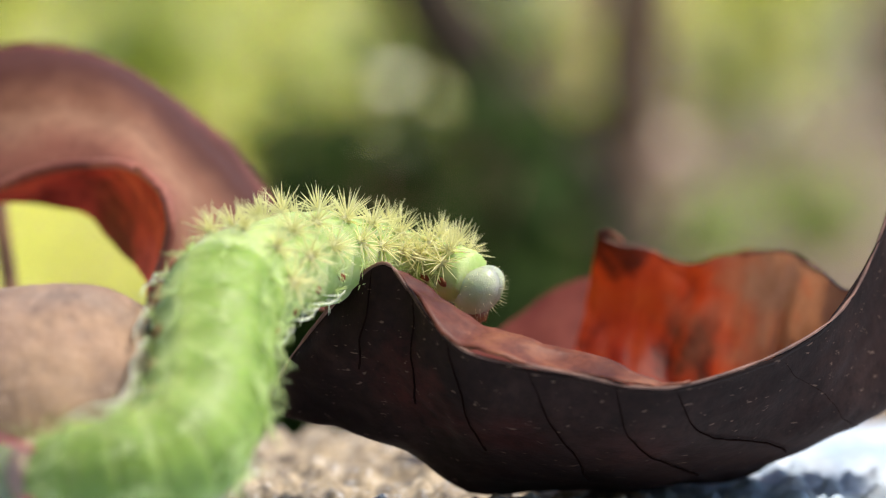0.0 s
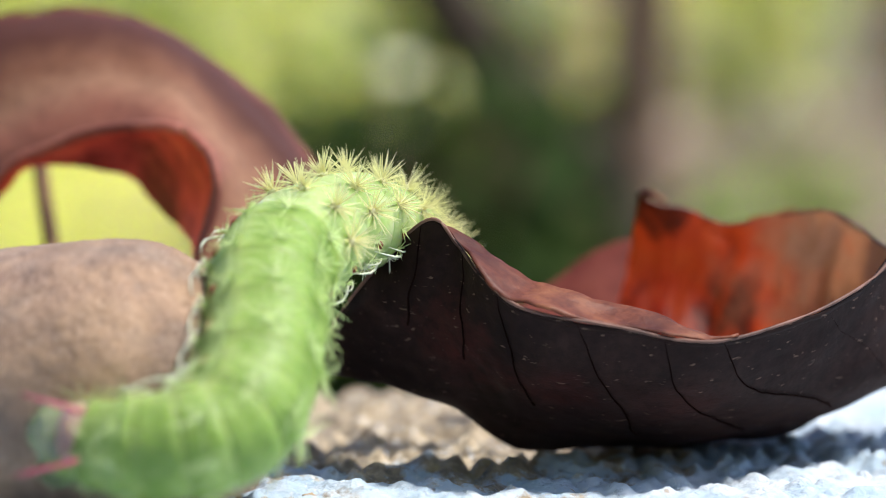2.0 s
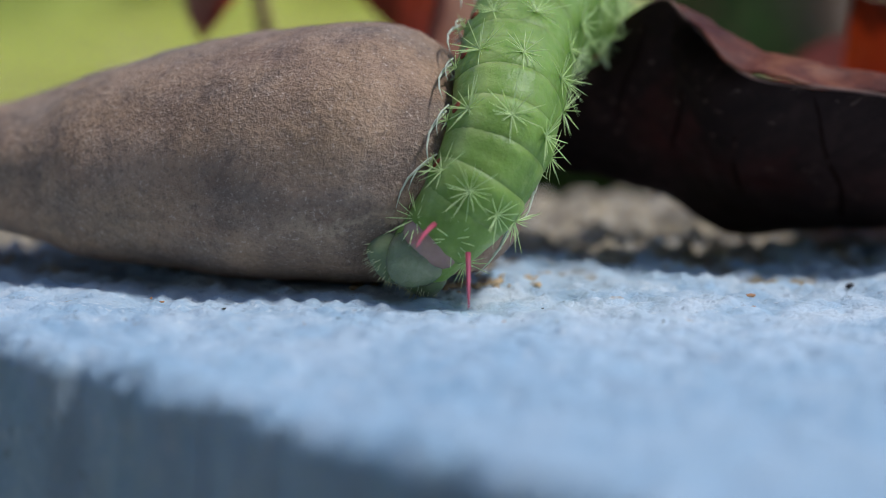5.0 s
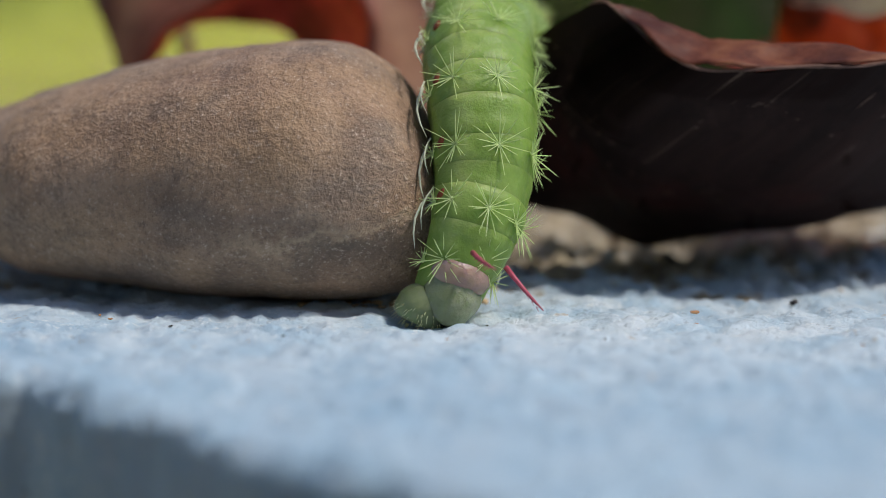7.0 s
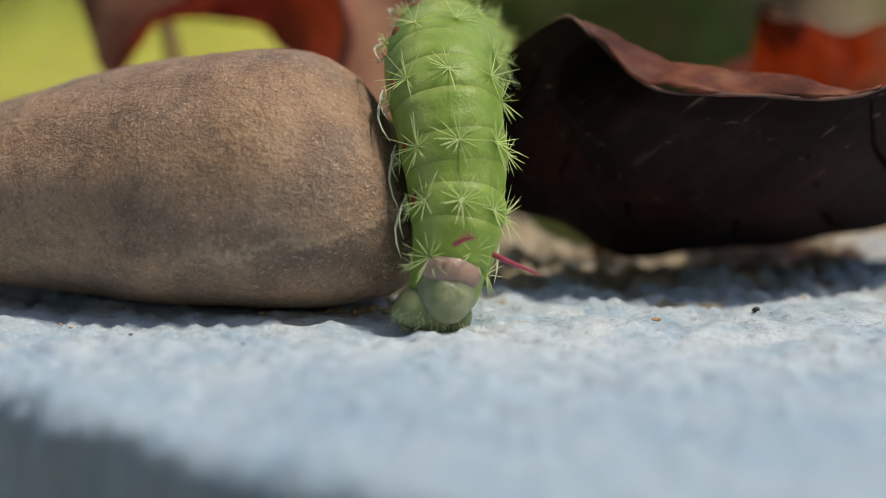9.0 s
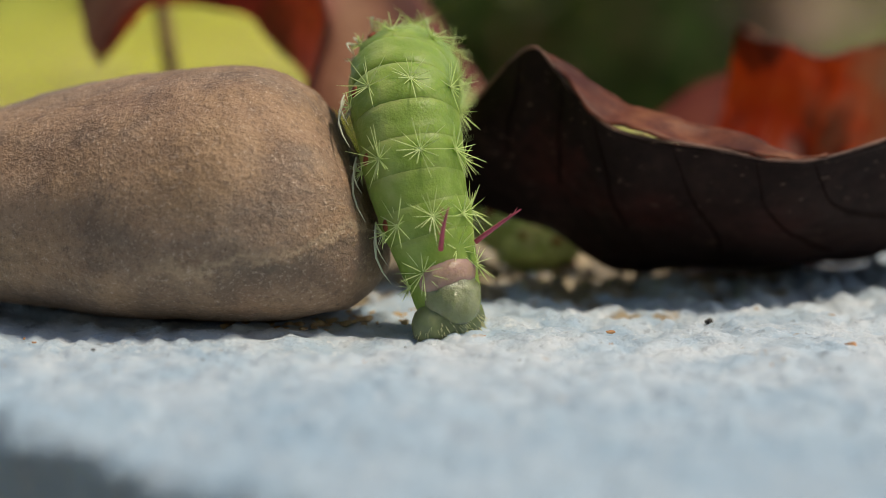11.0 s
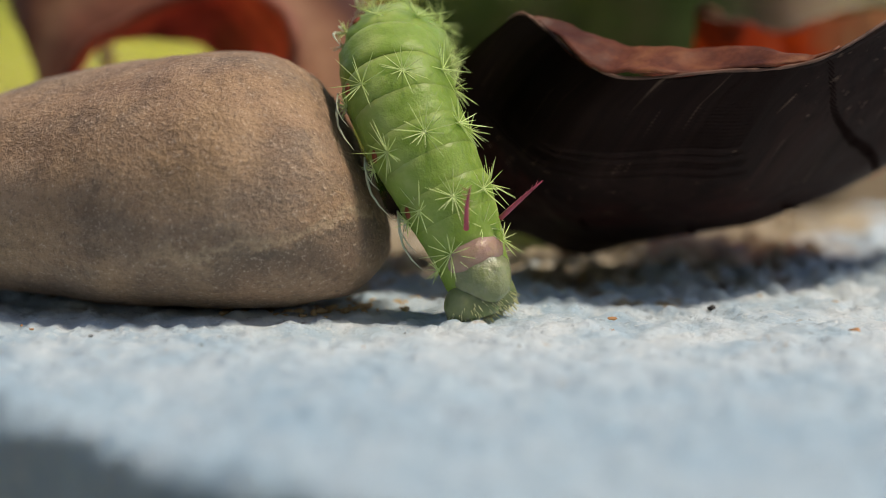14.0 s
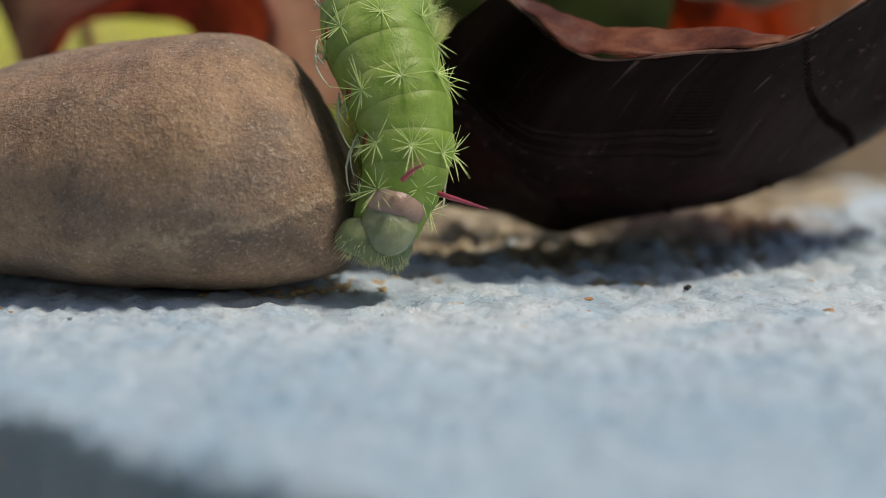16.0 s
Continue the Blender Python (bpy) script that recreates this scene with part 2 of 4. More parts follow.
def make_soil():
    m = Mat("garden_soil", 0.9, 0.2)
    c = m.ramp(m.noise(3.5, 5), (0.32, (0.12, 0.08, 0.05)), (0.5, (0.28, 0.205, 0.135)), (0.68, (0.43, 0.34, 0.235)))
    c = m.mix(m.ramp(m.noise(1.3, 3), (0.5, (0, 0, 0)), (0.66, (0.8, 0.8, 0.8))), c, (0.14, 0.19, 0.04))
    c = m.mix(m.ramp(m.noise(30, 4), (0.4, (0.6, 0.6, 0.6)), (0.6, (0, 0, 0))), c, (0.08, 0.06, 0.04))
    # a strip of dry lawn along one side
    side = m.math("ADD", m.math("MULTIPLY", m.math("MINIMUM", m.math("MULTIPLY", m.axis(0), -1.0), 0.25), 5.0), m.math("MULTIPLY", m.math("SUBTRACT", m.noise(1.6, 5), 0.42), 3.2))
    lawn = m.ramp(m.noise(7, 6, 0.65), (0.36, (0.24, 0.31, 0.03)), (0.5, (0.60, 0.59, 0.07)), (0.62, (0.86, 0.80, 0.18)))
    side = m.math("MULTIPLY", side, m.math("MINIMUM", m.math("MAXIMUM", m.math("MULTIPLY", m.axis(1), 1.5), 0.0), 1.0))
    far = m.math("ADD", m.math("MULTIPLY", m.axis(0), 0.5), m.math("MULTIPLY", m.noise(1.1, 4), 1.6))
    lawn = m.mix(m.ramp(far, (-0.0, (1, 1, 1)), (0.35, (0, 0, 0))), lawn, (0.36, 0.40, 0.06))
    c = m.mix(m.ramp(side, (0.62, (0, 0, 0)), (0.85, (1, 1, 1))), c, lawn)
    m.color(c)
    return m.bump(m.noise(25, 5), 0.8, 0.02).m


CONCRETE, PEBBLE, SOIL = make_painted_concrete(), make_pebble(), make_soil()
LEAF_UNDER = make_underside()
LEAF_UPPER = make_leaf("leaf_upperside", (0.08, 0.022, 0.015), (0.22, 0.07, 0.038), (0.46, 0.19, 0.085), 0.25, (0.5, 0.12, 0.05), 0.5, 0.3, 110)
LEAF_GLOW = make_backlit()
LEAF_ARCH = make_arch()
LEAF_BORDER = make_leaf("leaf_border", (0.06, 0.014, 0.012), (0.13, 0.032, 0.026), (0.22, 0.07, 0.05), 0.25, (0.4, 0.07, 0.04), 0.7, 0.15, 40)
LEAF_RED = make_leaf("leaf_curl_red", (0.18, 0.020, 0.018), (0.48, 0.05, 0.042), (0.80, 0.26, 0.09), 0.6, (0.95, 0.12, 0.06), 0.5, 0.3, 90)
LEAF_EDGE = make_plain("leaf_edge", (0.17, 0.085, 0.06), 0.6, 0, 0.5, 250)
# pale pink with the light on the curl's edge put into the colour
LEAF_LIT_EDGE = make_leaf("leaf_lit_pink_edge", (0.30, 0.09, 0.07), (0.50, 0.20, 0.14), (0.66, 0.34, 0.24), 0.4, (0.8, 0.3, 0.18), 0.5, 0.3, 90)
LEAF_VEIN = Mat("leaf_vein", 0.95, 0.0).color((0.015, 0.0075, 0.0063)).m
SKIN = make_skin("caterpillar_skin", (0.155, 0.255, 0.042), (0.245, 0.365, 0.075), (0.40, 0.50, 0.16), 0.42)
SKIN_PALE = make_skin("caterpillar_front_skin", (0.28, 0.42, 0.11), (0.42, 0.54, 0.20), (0.56, 0.64, 0.33), 0.5)
SKIN_TAIL = make_skin("clasper_skin", (0.12, 0.15, 0.07), (0.20, 0.24, 0.12), (0.32, 0.36, 0.20), 0.35)
SKIN_HEAD = make_skin("head_skin", (0.36, 0.43, 0.26), (0.48, 0.55, 0.36), (0.60, 0.65, 0.47), 0.2)
PLATE = make_skin("anal_plate_skin", (0.17, 0.20, 0.10), (0.26, 0.29, 0.16), (0.42, 0.43, 0.28), 0.08, 0.6, 0.6, 0.9)
SPINE = make_plain("spine_green", (0.80, 0.90, 0.48), 0.35, 0.45, 0.08)
SPINE_CREAM = make_plain("spine_cream", (0.93, 0.91, 0.61), 0.4, 0.6, 0.06)
SPINE_WHITE = make_plain("spine_white", (0.80, 0.83, 0.66), 0.4, 0.3, 0.1)
COLLAR = make_skin("collar_skin", (0.30, 0.19, 0.15), (0.42, 0.28, 0.23), (0.52, 0.38, 0.31), 0.25)
HORN = make_plain("horn_pink", (0.55, 0.10, 0.16), 0.4, 0.1)
SPIRACLE = make_plain("spiracle_red", (0.22, 0.05, 0.02), 0.6)
MOUTH = make_plain("mouthparts_brown", (0.24, 0.09, 0.04), 0.35)
TWIG = make_plain("twig_bark", (0.22, 0.13, 0.08), 0.8, 0, 0.4, 200)
TRUNK = make_plain("trunk_bark", (0.045, 0.032, 0.02), 0.9, 0, 0.5, 25)
PALE_LOG = make_plain("pale_wood", (0.52, 0.38, 0.29), 0.85, 0, 0.35, 14)
# yellow-green leaves with sunlight and glints put into the colour, up to near white
FOL_SUNLIT = make_foliage("foliage_sunlit_yellow", (0.48, 0.55, 0.06), (0.84, 0.84, 0.17), (0.98, 0.96, 0.66), 0.55)
FOL_PALE = make_foliage("foliage_straw", (0.40, 0.27, 0.15), (0.72, 0.55, 0.36), (0.95, 0.84, 0.66), 0.35)
LITTER = make_foliage("leaf_litter", (0.16, 0.10, 0.05), (0.36, 0.25, 0.15), (0.66, 0.52, 0.36), 0.2)
FOL_GREEN = make_foliage("foliage_green", (0.14, 0.24, 0.02), (0.36, 0.50, 0.05), (0.80, 0.82, 0.25), 0.5)
FOL_MID = make_foliage("foliage_mid_green", (0.035, 0.07, 0.008), (0.09, 0.155, 0.018), (0.26, 0.34, 0.05), 0.4)
# near-black green: the shade within the clump is part of this colour
FOL_SHADE = make_foliage("foliage_shade", (0.012, 0.03, 0.005), (0.028, 0.055, 0.009), (0.06, 0.10, 0.018), 0.2, 0.7, 0.1)


# ---------------------------------------------------------------- building helpers
def part(name, bm, material, parent=None, label="", smooth=True):
    me = bpy.data.meshes.new(name)
    bm.normal_update()
    bm.to_mesh(me)
    bm.free()
    me.materials.append(material)
    if smooth:
        me.shade_smooth()
    ob = new(name, me)
    ob.parent = parent
    return tagged(ob, label)


def mesh_of(name, verts, faces, material, parent=None, label=""):
    me = bpy.data.meshes.new(name)
    me.from_pydata([tuple(v) for v in verts], [], faces)
    me.materials.append(material)
    me.shade_smooth()
    ob = new(name, me)
    ob.parent = parent
    return tagged(ob, label)


def spline(points, n):
    """n points evenly by arc length on a Catmull-Rom curve through the given points."""
    p = np.array(points, float)
    p = np.vstack([2 * p[0] - p[1], p, 2 * p[-1] - p[-2]])
    out = []
    for i in range(1, len(p) - 2):
        for u in np.linspace(0, 1, 12, endpoint=False):
            a, b, c, d = p[i - 1:i + 3]
            out.append(0.5 * (2 * b + (c - a) * u + (2 * a - 5 * b + 4 * c - d) * u ** 2 + (3 * b - a - 3 * c + d) * u ** 3))
    out.append(p[-2])
    out = np.array(out)
    s = np.concatenate([[0], np.cumsum(np.linalg.norm(np.diff(out, axis=0), axis=1))])
    want = np.linspace(0, s[-1], n)
    return np.stack([np.interp(want, s, out[:, k]) for k in range(out.shape[1])], 1)


def knots(points, n):
    """n points on a Catmull-Rom curve, evenly from knot to knot."""
    p = np.array(points, float)
    q = np.vstack([2 * p[0] - p[1], p, 2 * p[-1] - p[-2]])
    out = []
    for s in np.linspace(0, len(p) - 1, n):
        i = min(int(s), len(p) - 2)
        u = s - i
        a, b, c, d = q[i:i + 4]
        out.append(0.5 * (2 * b + (c - a) * u + (2 * a - 5 * b + 4 * c - d) * u ** 2 + (3 * b - a - 3 * c + d) * u ** 3))
    return np.array(out)


def smooth_step(u):
    u = min(1.0, max(0.0, u))
    return u * u * (3 - 2 * u)


def sheet_bm(rows, thick=0.0, ripple=0.0, seed=0.0):
    """A sheet lofted through rows of points (metres), given a thickness. Each vertex keeps how far across the sheet it lies."""
    bm = bmesh.new()
    share = bm.verts.layers.float.new("across")
    grid = []
    for r in rows:
        line = []
        for k, p in enumerate(r):
            v = Vector(p)
            if ripple:
                v += noise.noise_vector(v * 140 + Vector((seed, 0, 0))) * ripple + noise.noise_vector(v * 500 + Vector((0, seed, 0))) * ripple * 0.3
            line.append(bm.verts.new(v))
            line[-1][share] = k / (len(r) - 1)
        grid.append(line)
    for a, b in zip(grid, grid[1:]):
        for i in range(len(a) - 1):
            bm.faces.new((a[i], a[i + 1], b[i + 1], b[i]))
    if thick:
        bm.normal_update()
        bmesh.ops.solidify(bm, geom=bm.faces[:], thickness=thick)
    return bm


def add_tube(bm, path, radii, sides=6, cap=True):
    """A tapered tube along a path of points."""
    rings = []
    for i, p in enumerate(path):
        p = Vector(p)
        d = (Vector(path[min(i + 1, len(path) - 1)]) - Vector(path[max(i - 1, 0)])).normalized()
        a = d.orthogonal().normalized()
        b = d.cross(a)
        rings.append([bm.verts.new(p + (a * math.cos(k * 2 * math.pi / sides) + b * math.sin(k * 2 * math.pi / sides)) * radii[i]) for k in range(sides)])
    for r, q in zip(rings, rings[1:]):
        for k in range(sides):
            bm.faces.new((r[k], r[(k + 1) % sides], q[(k + 1) % sides], q[k]))
    if cap:
        bm.faces.new(rings[0][::-1])
        bm.faces.new(rings[-1])


def add_spike(bm, base, tip, radius, sides=4):
    base, tip = Vector(base), Vector(tip)
    d = (tip - base).normalized()
    a = d.orthogonal().normalized()
    b = d.cross(a)
    ring = [bm.verts.new(base + (a * math.cos(k * 2 * math.pi / sides) + b * math.sin(k * 2 * math.pi / sides)) * radius) for k in range(sides)]
    top = bm.verts.new(tip)
    for k in range(sides):
        bm.faces.new((ring[k], ring[(k + 1) % sides], top))


# ---------------------------------------------------------------- ground and painted ledge
def make_ground():
    n = 60
    xs = np.sign(np.linspace(-1, 1, n)) * np.abs(np.linspace(-1, 1, n)) ** 3 * 60
    verts = [(x, y + 2, -0.225 + 0.02 * noise.noise(Vector((x * 2, y * 2, 0)))) for y in xs for x in xs]
    faces = [(j * n + i, j * n + i + 1, (j + 1) * n + i + 1, (j + 1) * n + i) for j in range(n - 1) for i in range(n - 1)]
    tagged(mesh_of("ground", verts, faces, SOIL), "brown garden soil with patches of moss", "ground", kind="structure")


def make_unseen_wall():
    # added behind the camera, never in view; it holds back sky light from there
    wall = make_plain("unseen_wall_grey", (0.34, 0.32, 0.29), 0.9, 0, 0.15, 6)
    for name, centre, size in (("unseen_wall", (0.2, -1.9, 0.7), (4.6, 0.15, 1.9)),):
        bm = bmesh.new()
        bmesh.ops.create_cube(bm, size=1, matrix=Matrix.Translation(centre) @ Matrix.Diagonal((*size, 1)))
        bmesh.ops.bevel(bm, geom=bm.edges[:], offset=0.01, segments=2, affect="EDGES")
        tagged(part(name, bm, wall, smooth=False), "plain grey wall added unseen behind the camera", "wall", kind="structure")


def make_ledge():
    """A painted concrete ledge. Its front edge runs slantwise and drops away; the back edge is cut straight."""
    start, along, inward = np.array((-0.0330, -0.0495)), np.array((0.660, -0.751)), np.array((0.751, 0.660))
    us = np.concatenate([np.linspace(-0.6, -0.122, 40), np.arange(-0.12, 0.14, 0.00065), np.linspace(0.142, 0.5, 40)])
    r = 0.003
    prof = [(0.0, -0.23), (0.0, -0.15), (0.0, -0.08)] + [(0.0, -0.05 + k * 0.0022) for k in range(20)]
    prof += [(r - r * math.cos(a), -r + r * math.sin(a)) for a in np.linspace(0.1, math.pi / 2, 8)]
    prof += [(q, 0.0) for q in np.arange(r + 0.00065, 0.150, 0.00065)] + [(q, 0.0) for q in np.linspace(0.152, 0.6, 30)]
    verts = []
    for u in us:
        for q, z in prof:
            wob = 0.0025 * noise.noise(Vector((u * 90, 3.1, 0))) + 0.0012 * noise.noise(Vector((u * 330, 7.7, 0)))
            edge = max(0.0, 1 - q / 0.025)
            x, y = start + along * u + inward * (q + wob * edge)
            p = Vector((x, y, z))
            lump = (1 + 3.0 * min(1.0, max(0.0, (y - 0.012) / 0.04))) * 0.00060 * noise.noise(p * 230) + (1 + 1.6 * min(1.0, max(0.0, (y - 0.015) / 0.03))) * 0.0011 * abs(noise.noise(p * 380)) + 0.0007 * abs(noise.noise(p * 720)) - 0.0004 - 0.0007 * min(1.0, max(0.0, (y - 0.015) / 0.03)) + 0.0007 * noise.noise(p * 60)
            if z < -r * 0.5:
                drip = 0.0006 * max(0.0, noise.noise(Vector((u * 140, z * 14, 2))))
                x, y = x - inward[0] * (lump * 0.6 + drip), y - inward[1] * (lump * 0.6 + drip)
            else:
                z += lump
            verts.append((x, y, z))
    m = len(prof)
    faces = [(i * m + j, i * m + j + 1, (i + 1) * m + j + 1, (i + 1) * m + j) for i in range(len(us) - 1) for j in range(m - 1)]
    ob = mesh_of("ledge", verts, faces, CONCRETE)
    bm = bmesh.new()
    bm.from_mesh(ob.data)
    cut = bmesh.ops.bisect_plane(bm, geom=bm.verts[:] + bm.edges[:] + bm.faces[:], plane_co=(0, 0.096, 0), plane_no=(-0.2, 1, 0), clear_outer=True)
    edges = [e for e in cut["geom_cut"] if isinstance(e, bmesh.types.BMEdge)]
    down = bmesh.ops.extrude_edge_only(bm, edges=edges)
    for v in [g for g in down["geom"] if isinstance(g, bmesh.types.BMVert)]:
        v.co.z = -0.23
    bmesh.ops.recalc_face_normals(bm, faces=bm.faces[:])
    bm.to_mesh(ob.data)
    bm.free()
    ob.data.shade_smooth()
    tagged(ob, "rough concrete ledge with worn pale blue paint", "ledge", kind="structure")


# ---------------------------------------------------------------- pebble
def make_stone():
    """A long pebble: sections along its length, each with its top, bottom, half depth and middle depth, in millimetres."""
    secs = [(-77.8, 14.3, 11.6, 1.5, 28.5), (-76.7, 15.4, 9.1, 5, 28.0), (-73.6, 16.5, 6.8, 8.5, 27.5), (-67.2, 18.0, 4.9, 12, 26.0), (-59.9, 19.7, 3.4, 14.5, 24.3), (-54.0, 22.0, 1.8, 16.5, 21.9), (-43.4, 25.1, 0.9, 17.5, 18.8), (-34.0, 26.8, 0.4, 18.2, 16.2), (-23.7, 27.8, 0.3, 17.5, 14.5), (-18.6, 27.0, 0.4, 16.2, 14.0), (-14.5, 24.8, 0.7, 14.5, 13.5), (-10.9, 20.3, 1.2, 12, 13.0), (-8.4, 15.3, 2.7, 9, 12.5), (-6.8, 11.1, 4.4, 5.5, 12.0), (-6.0, 8.7, 6.2, 1.5, 12.0)]
    c = spline(secs, 90)
    bm = bmesh.new()
    rings = []
    for x, top, bot, half, mid in c:
        ring = []
        for k in range(64):
            a = 2 * math.pi * k / 64
            ca, sa = math.cos(a), math.sin(a)
            ex = 0.9 if sa > 0 else 0.70
            y = mid + half * math.copysign(abs(ca) ** ex, ca)
            z = (top + bot) / 2 + 0.2 + (top - bot) / 2 * math.copysign(abs(sa) ** ex, sa)
            p = Vector((x, y, z))
            p += noise.noise_vector(p * 0.06) * 0.9 + noise.noise_vector(p * 0.25) * 0.18 + noise.noise_vector(p * 0.8) * 0.12
            p.z = max(p.z, 0.05)
            ring.append(bm.verts.new(p * MM))
        rings.append(ring)
    for r, q in zip(rings, rings[1:]):
        for k in range(64):
            bm.faces.new((r[k], q[k], q[(k + 1) % 64], r[(k + 1) % 64]))
    bm.faces.new(rings[0])
    bm.faces.new(rings[-1][::-1])
    bmesh.ops.recalc_face_normals(bm, faces=bm.faces[:])
    tagged(part("pebble", bm, PEBBLE), "smooth brown oblong pebble lying on the blue ledge", "stone")


# ---------------------------------------------------------------- the curled dry leaf
LEAF_PIVOT = Vector((0.020, 0.046, 0.0))
BANDS = 34


def make_dry_leaf():
    leaf = tagged(new("dry_leaf"), "large curled dead leaf, dark brown outside and red inside", "leaf")
    leaf.location = LEAF_PIVOT
    off = np.array(LEAF_PIVOT)
    n = 109
    # front wall of the bowl: lines along its length, millimetres
    rim = knots([(-3.1, 40.0, 13.5), (2.5, 33.5, 22.1), (9.5, 27.0, 29.5), (12.8, 25.5, 26.9), (15.3, 22.0, 23.8), (19.9, 19.5, 20.4), (30.2, 18.5, 18.5), (36.9, 18.5, 17.1), (43.4, 20.0, 17.2), (55.1, 26.3, 20.5), (63.3, 34.0, 25.6), (69.4, 41.7, 37.5), (71.4, 48.0, 49.1)], n)
    belly = knots([(-3.2, 41.0, 12.2), (0.5, 35.5, 16.4), (6.7, 30.0, 19.6), (10.8, 28.0, 18.6), (15.8, 26.0, 15.7), (20.7, 24.0, 13.2), (30.9, 23.0, 11.5), (38.0, 23.5, 10.8), (45.7, 25.5, 11.1), (57.9, 31.5, 14.4), (65.3, 37.5, 18.8), (72.5, 44.5, 27.3), (76.1, 50.0, 37.0)], n)
    bottom = knots([(-3.1, 41.0, 10.7), (1.0, 39.0, 10.2), (4.9, 38.0, 10.0), (10.2, 36.5, 8.4), (16.7, 36.0, 6.2), (23.1, 36.0, 4.2), (34.2, 36.0, 3.3), (43.8, 36.0, 3.9), (53.7, 37.0, 5.9), (62.7, 40.0, 8.5), (69.0, 43.0, 10.9), (77.5, 48.0, 15.6), (82.3, 52.0, 23.9)], n)
    floor_back = bottom + np.array([(1.0, 2.5 + 15 * smooth_step((k - 34) / 26) * (1 - max(0, k - 60) / 70), 0.7 + 0.01 * k) for k in range(n)])
    for k in range(n):
        floor_back[k][2] += (0.5 - floor_back[k][2]) * smooth_step((k - 24) / 22) * (1 - smooth_step((k - 66) / 20))

    def across(i, keys, m, push=0.0):
        line = spline(keys, m) * MM - off
        return [tuple(p + np.array((0, push, 0))) for p in line]

    outer = [across(i, [rim[i], belly[i], bottom[i], floor_back[i], floor_back[i] + (0, 0.5 + 6 * smooth_step((i - 40) / 22), 1.2)], 60) for i in range(n)]
    low = next(k for k in range(60) if outer[60][k][2] < 0.0046)
    # the wall is bendy: bands that overlap like scales, each tucked a little behind the one above it
    bands = []
    for f in range(BANDS):
        j0, j1 = (max(0, round(f * low / BANDS) - 22), round((f + 1) * low / BANDS) + 1) if f < BANDS - 1 else (round(f * low / BANDS) - 22, 60)
        rows = [[(x, y + 0.00002 * f, z) for x, y, z in r[j0:j1]] for r in outer]
        bands.append(part("leaf_wall", sheet_bm(rows, 0.0002 if f in (0, BANDS - 1) else 0.0, 0.0005), LEAF_UNDER, leaf, "dark brown veined leaf underside"))
    upper, lower = bands[0], bands[-1]
    inner = [across(i, [rim[i] + (0, 0.7, 0.05), belly[i] + (0, 3.0, 0.5), bottom[i] + (0, 3.0, 1.2), floor_back[i] + (0, 0.5, 0.9)], 26) for i in range(n)]
    part("upperside", sheet_bm([r[:16] for r in inner], 0.0, 0.0005), LEAF_UPPER, upper, "reddish brown leaf upper side")
    part("bowl_floor", sheet_bm([r[15:] for r in inner], 0.0, 0.0005), LEAF_UPPER, lower, "reddish brown leaf upper side")
    # the lip that leans back from the fold near the peak
    lip_rows = []
    for i in range(23, 73):
        s = (i - 23) / 49
        w = math.sin(math.pi * s ** 0.8) * 4.7 + 0.2
        a = rim[i] + (0, 0.1, 0.1)
        b = rim[i] + (0.25 * w, w * 0.5, 0.16 * w + 0.1)
        c = rim[i] + (0.5 * w, w, 0.40 * w)
        lip_rows.append(across(i, [a, b, c], 8))
    part("lip", sheet_bm(lip_rows, 0.0003, 0.0010, 2), LEAF_UPPER, upper, "pinkish brown folded leaf lip")
    # edge bead of the rim
    bm = bmesh.new()
    add_tube(bm, [tuple(p * MM - off) for p in rim[2:]], [0.0002 + 0.0001 * noise.noise(Vector((k * 0.4, 0, 0))) for k in range(n - 2)], 6)
    part("rim_edge", bm, LEAF_EDGE, upper, "pale brown leaf edge")
    # veins standing on the underside
    ribs = [bmesh.new() for _ in bands]
    for f, lean in ((0.16, 0.02), (0.27, 0.03), (0.37, 0.035), (0.46, 0.04), (0.55, 0.045), (0.64, 0.05), (0.73, 0.05)):
        path, width = [], 0.00013 if f < 0.7 else 0.00004
        for k in range(73):
            at, down = min(n - 2.0, (f + lean * k / 72 * (1 + 0.12 * math.sin(k * 0.133 + f * 30))) * n), min(58.0, k * low / 66)
            i, j = int(at), int(down)
            a, b = (Vector(outer[q][j]).lerp(Vector(outer[q][j + 1]), down - j) for q in (i, i + 1))
            v = a.lerp(b, at - i)
            v += noise.noise_vector(v * 140) * 0.0005 + noise.noise_vector(v * 500) * 0.00015
            path.append(v + Vector((0, 0.00006, 0)))
        path = [path[0]] + [(path[k - 1] + path[k] * 2 + path[k + 1]) / 4 for k in range(1, 72)] + [path[-1]]
        for f, bm in enumerate(ribs):
            k0, k1 = round(f * 66 / BANDS), min(73, round((f + 1) * 66 / BANDS) + 4) if f < BANDS - 1 else 73
            add_tube(bm, path[k0:k1], [width * (0.45 + 0.55 * k / 72) for k in range(k0, k1)], 6)
    for band, bm in zip(bands, ribs):
        part("vein", bm, LEAF_VEIN, band)
    # back wall, lit through by the sun
    top = spline([(36.8, 66.0, 29.9), (39.2, 66.5, 28.7), (42.8, 67.0, 28.1), (48.2, 68.0, 26.1), (53.3, 66.0, 27.2), (59.1, 60.0, 28.4), (62.2, 55.0, 27.1), (64.6, 49.0, 24.8), (65.4, 44.0, 25.0)], 50)
    low = spline([(33.3, 62.0, 9.6), (35.9, 60.0, 6.5), (40.0, 57.0, 5.1), (46.1, 55.0, 5.4), (52.2, 53.0, 6.9), (56.2, 52.5, 7.9), (60.2, 51.5, 9.4), (64.2, 50.0, 10.9), (69.2, 49.0, 13.4)], 50)
    rows = []
